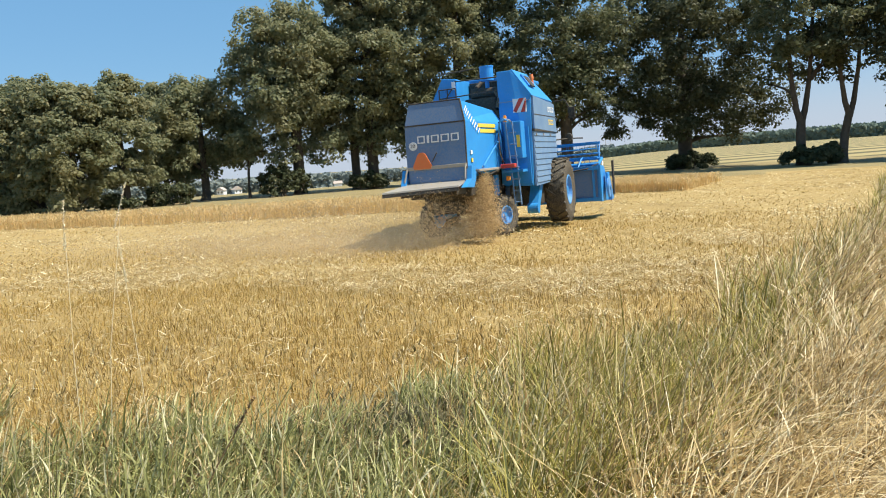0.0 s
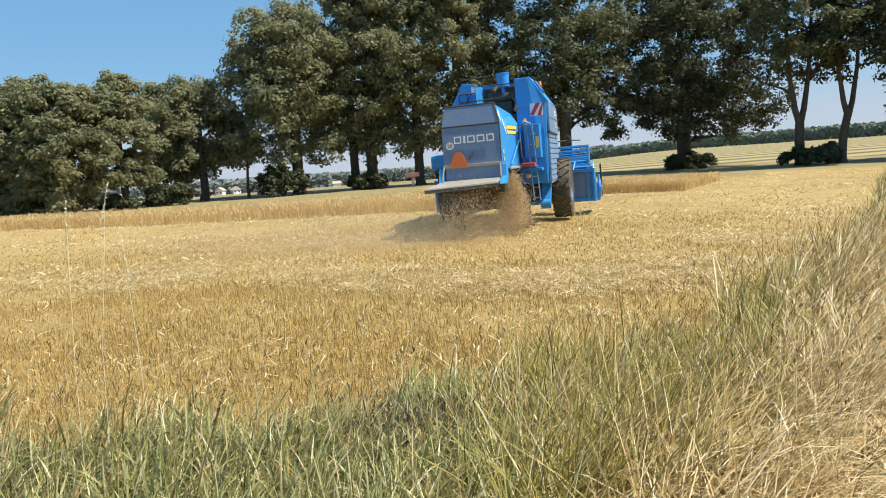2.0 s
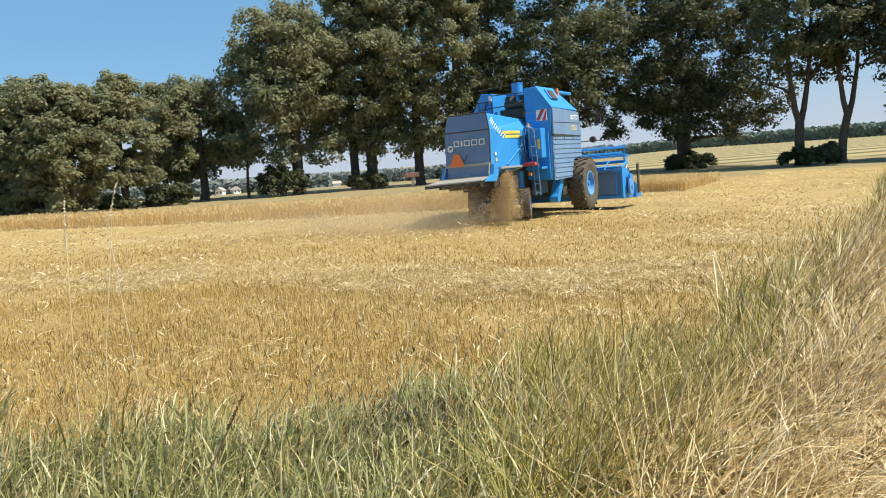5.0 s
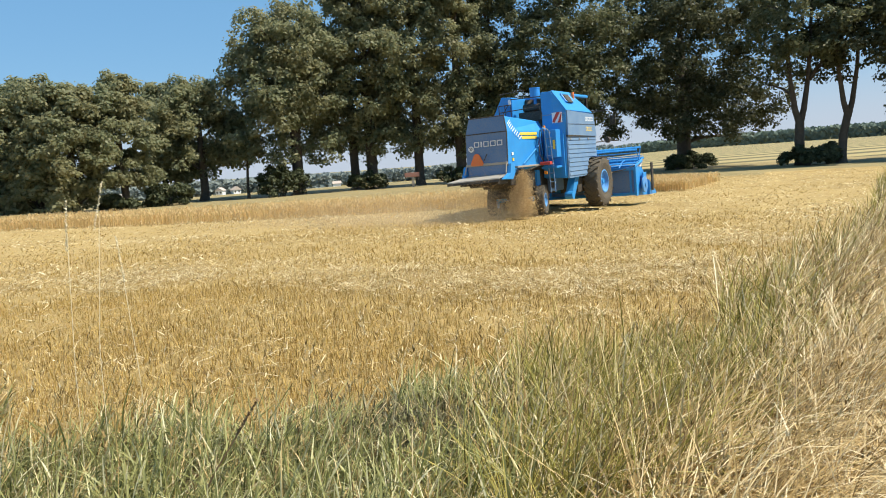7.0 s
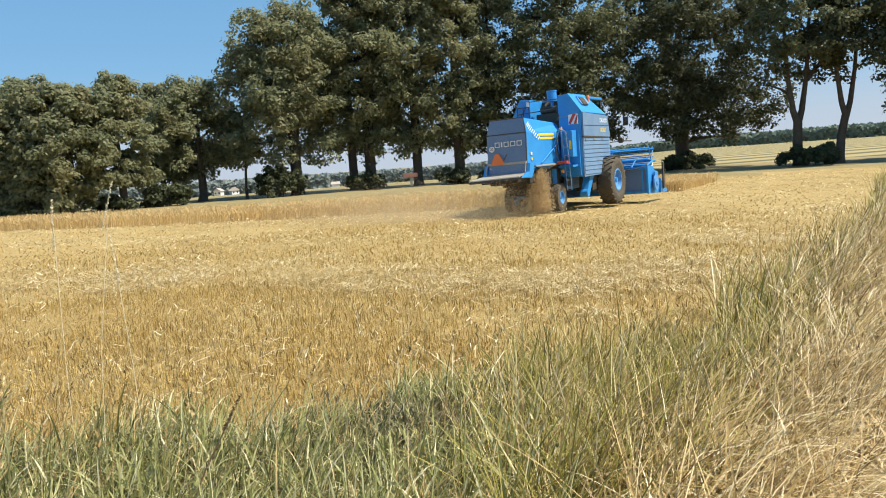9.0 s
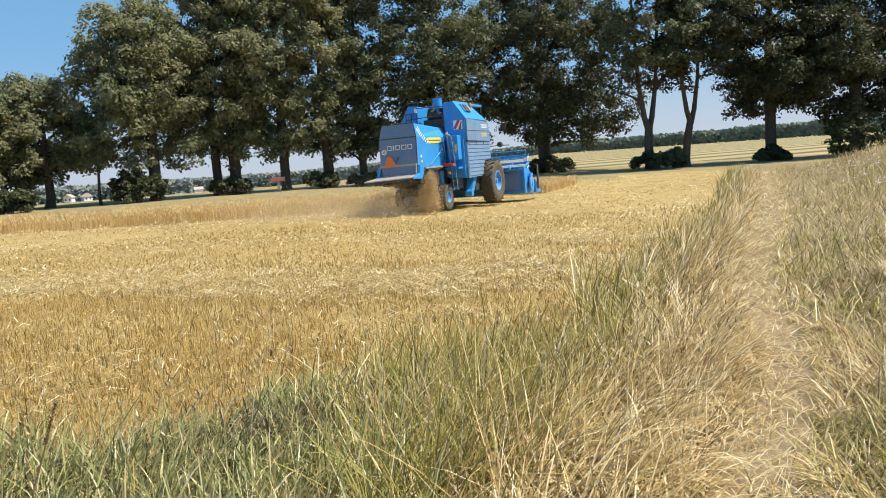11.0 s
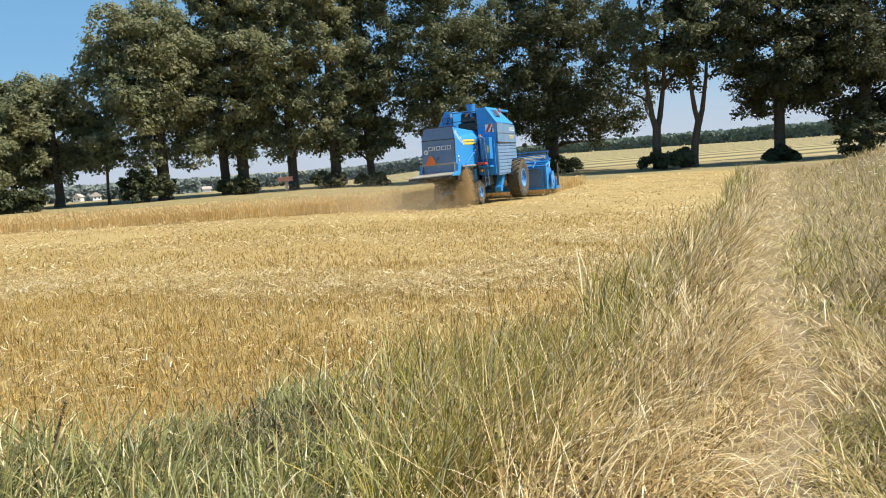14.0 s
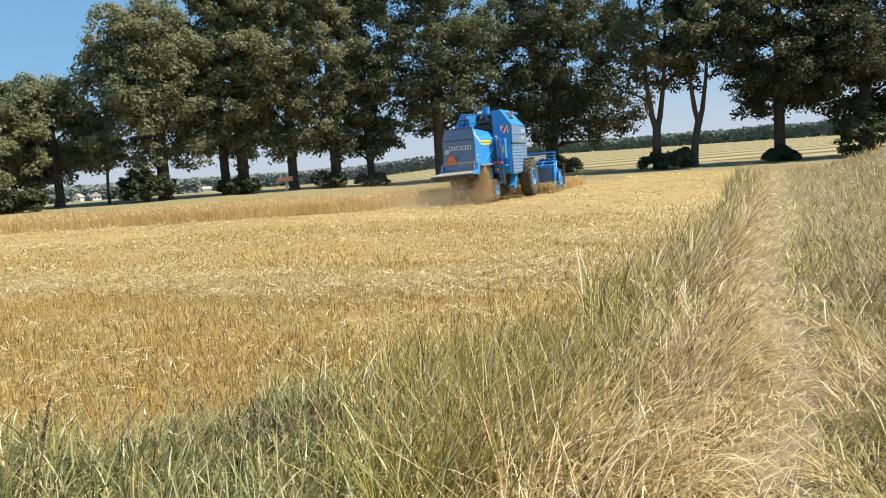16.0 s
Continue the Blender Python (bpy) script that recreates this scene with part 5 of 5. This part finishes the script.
def build_far():
    build_woods()
    ROOF = worn("roof_sheet", (0.4, 0.34, 0.3), (0.45, 0.38, 0.34), rough=0.7)
    for k, (a, d) in enumerate([(-16, 345), (-15.0, 370), (-18.5, 340), (-23, 330), (-26.5, 335), (-30, 320), (-9, 480), (-7.6, 490), (-6.0, 500), (-4.9, 495), (-28.5, 330)]):
        house(d * math.sin(radians(a)), d * math.cos(radians(a)), 3 + 0.7 * (k % 3), 5, 1.9, k, ROOF)
    pylon = new("pylon")
    px, py = 640 * math.sin(radians(12.6)), 640 * math.cos(radians(12.6))
    pylon.location = (px, py, float(ground_z(px, py)))
    tagged(pylon, "thin grey lattice power pylon on the horizon", "pylon")
    for sx in (-2.6, 2.6):
        part("leg", pipe([(sx, 0, 0), (sx * 0.6, 0, 17)], 0.16, 5), STEEL, pylon)
    for h in (10.0, 13.5, 16.8):
        part("cross_arm", pipe([(-4.5, 0, h), (4.5, 0, h)], 0.13, 5), STEEL, pylon)
    post = new("marker_board")
    post.location = (-1.9, 57.5, float(ground_z(-1.9, 57.5)))
    tagged(post, "small red and white roadside board on a post", "sign")
    part("post", boxed((-0.1, -0.05, 0), (0.1, 0.05, 0.75), 0.02), GREY, post)
    part("board", boxed((-0.62, -0.09, 0.75), (0.5, -0.05, 1.08), 0.02), FADED_RED, post)


build_far()


# ---------------- single swaying stalks close by ----------------
def build_stalk(name, label, height, head, stem_r, head_r, bend, stem_mat, head_mat, seed):
    st = new(name)
    tagged(st, label, "weed")
    part("stem", pipe([(0, 0, -0.02), (bend * 0.3, 0, height * 0.5), (bend, 0, height)], stem_r, 6), stem_mat, st)
    n = 170
    v, t = flakes(seed, n, (0, 0, 0), (head_r * 0.6, head_r * 0.6, 0.0), head_r * 0.55, 3.0)
    u = np.linspace(0, 1, n)
    v = v.reshape(-1, 4, 3) + np.stack([bend * (0.75 + 0.5 * u), np.zeros(n), height - head * 0.35 + head * u - 0.02], 1)[:, None]
    spike = new("seed_spike", tri_mesh("seed_spike", v.reshape(-1, 3), t, head_mat))
    spike.parent = st
    return st


BROWN_SEED = worn("brown_seed", (0.22, 0.13, 0.06), (0.3, 0.19, 0.09), dusty=0.2, rough=0.8)
dock = build_stalk("dock_stalk", "thin brown dock stalk with a dry seed spike in the verge", 0.56, 0.2, 0.004, 0.005, 0.05, BROWN_SEED, BROWN_SEED, 401)
PALE_LABEL = "tall pale grass stem with a bleached seed head"
pale_stalks = [build_stalk("grass_stalk", PALE_LABEL, h, 0.26, 0.0017, 0.0036, b, BLEACHED, BLEACHED, 410 + k) for k, (h, b) in enumerate([(1.42, 0.05), (1.5, 0.16), (1.2, -0.04)])]


# ---------------- what moves ----------------
# seconds, x, y of the rear axle, heading in degrees clockwise from +y
DRIVE = [(0, 0.61, 16.82, 20.3), (0.5, 0.90, 17.32, 16.0), (1, 1.04, 17.60, 14.1), (1.5, 1.15, 17.82, 13.4), (2, 1.21, 18.18, 13.7), (2.5, 1.28, 18.70, 15.4), (3, 1.32, 19.26, 18.2),
         (3.5, 1.37, 19.78, 22.0), (4, 1.44, 20.18, 25.6), (5.2, 1.72, 21.15, 29.0), (6.5, 2.14, 22.22, 30.8), (7, 2.33, 22.55, 31.4), (7.5, 2.50, 22.78, 31.8), (8, 2.67, 23.00, 31.8), (9.2, 3.15, 23.88, 32.2),
         (10.5, 3.71, 24.88, 32.4), (11, 3.95, 25.26, 32.2), (11.5, 4.17, 25.65, 32.2), (12, 4.40, 26.09, 32.2), (12.5, 4.66, 26.60, 32.6), (13, 4.93, 27.19, 32.6), (13.5, 5.21, 27.78, 32.5),
         (14, 5.50, 28.35, 32.0), (14.5, 5.79, 28.86, 31.4), (15, 6.05, 29.28, 31.0), (15.5, 6.27, 29.62, 30.4), (16, 6.47, 29.87, 30.0)]


PALE_AT = [(-2.02, 3.95), (-1.97, 4.15), (-1.75, 4.2)]


def drive_at(t):
    ts = [r[0] for r in DRIVE]
    return [float(np.interp(t, ts, [r[k] for r in DRIVE])) for k in (1, 2, 3)]


def combine_pose(t):
    x, y, h = drive_at(t)
    return pose(x, y, float(ground_z(x, y)) + 0.01, 0, -1.2, -h)


def motions():
    walk(combine, [(r[0], combine_pose(r[0])) for r in DRIVE])
    steps = [round(0.4 * k, 2) for k in range(41)]
    far, spots = [0.0], [drive_at(t) for t in steps]
    for a, b in zip(spots, spots[1:]):
        far.append(far[-1] + math.hypot(b[0] - a[0], b[1] - a[1]))
    steer = ([0, 0.8, 1.5, 3.5, 7, 9.5, 16], [22, 4, -14, -24, -12, 0, 0])
    for ob, radius in wheel_parts:
        x, y, z = ob.location
        turn = [radians(float(np.interp(t, *steer))) if radius < 0.5 else 0.0 for t in steps]
        walk(ob, [(t, Matrix.Translation((x, y, z)) @ Matrix.Rotation(-w, 4, "Z") @ Matrix.Rotation(-d / radius, 4, "X")) for t, d, w in zip(steps, far, turn)])
    # the header comes down as the machine reaches the crop
    walk(header_part, [(0, pose(0, 0, 0.16)), (1, pose(0, 0, 0.14)), (2.2, pose(0, 0, 0.07)), (3.4, pose(0, 0, 0.0)), (16, pose(0, 0, 0.0))])
    walk(reel_part, [(t, Matrix.Translation((0, 5.15, 1.30)) @ Matrix.Rotation(-radians(75) * k, 4, "X")) for k, t in enumerate(steps)])
    sway = [(0, 12), (0.6, 8), (1.5, 4), (2.5, -4), (3.5, -9), (4.6, 4), (5.8, 12), (7, 14), (8.2, 6), (9.4, 10), (10.6, -2), (12, 4), (13.4, -2), (14.8, 2), (16, -6)]
    walk(dock, [(t, pose(-1.32, 3.55, 0, 0, 14 + a, 0)) for t, a in sway])
    for k, (ob, (x, y)) in enumerate(zip(pale_stalks, PALE_AT)):
        walk(ob, [(t, pose(x, y, 0, 0, 1.5 * math.sin(1.3 * t + 1.9 * k) + 0.8 * math.sin(3.1 * t + k), 0)) for t in steps])
    for k, ob in enumerate(chaff_parts):
        walk(ob, [(t, combine_pose(t) @ pose(0.03 * math.sin(5 * t + 2 * k), 0.06 * math.sin(7 * t + 2 * k), 0.05 * math.sin(9 * t + 2 * k))) for t in steps])
    for k, ob in enumerate(dust_parts):
        walk(ob, [(t, combine_pose(t) @ pose(0.15 * math.sin(0.9 * t + 2 * k), 0.2 * math.sin(1.1 * t + k), 0.08 * math.sin(1.3 * t + k), 0, 0, 4 * math.sin(0.5 * t))) for t in steps])


motions()
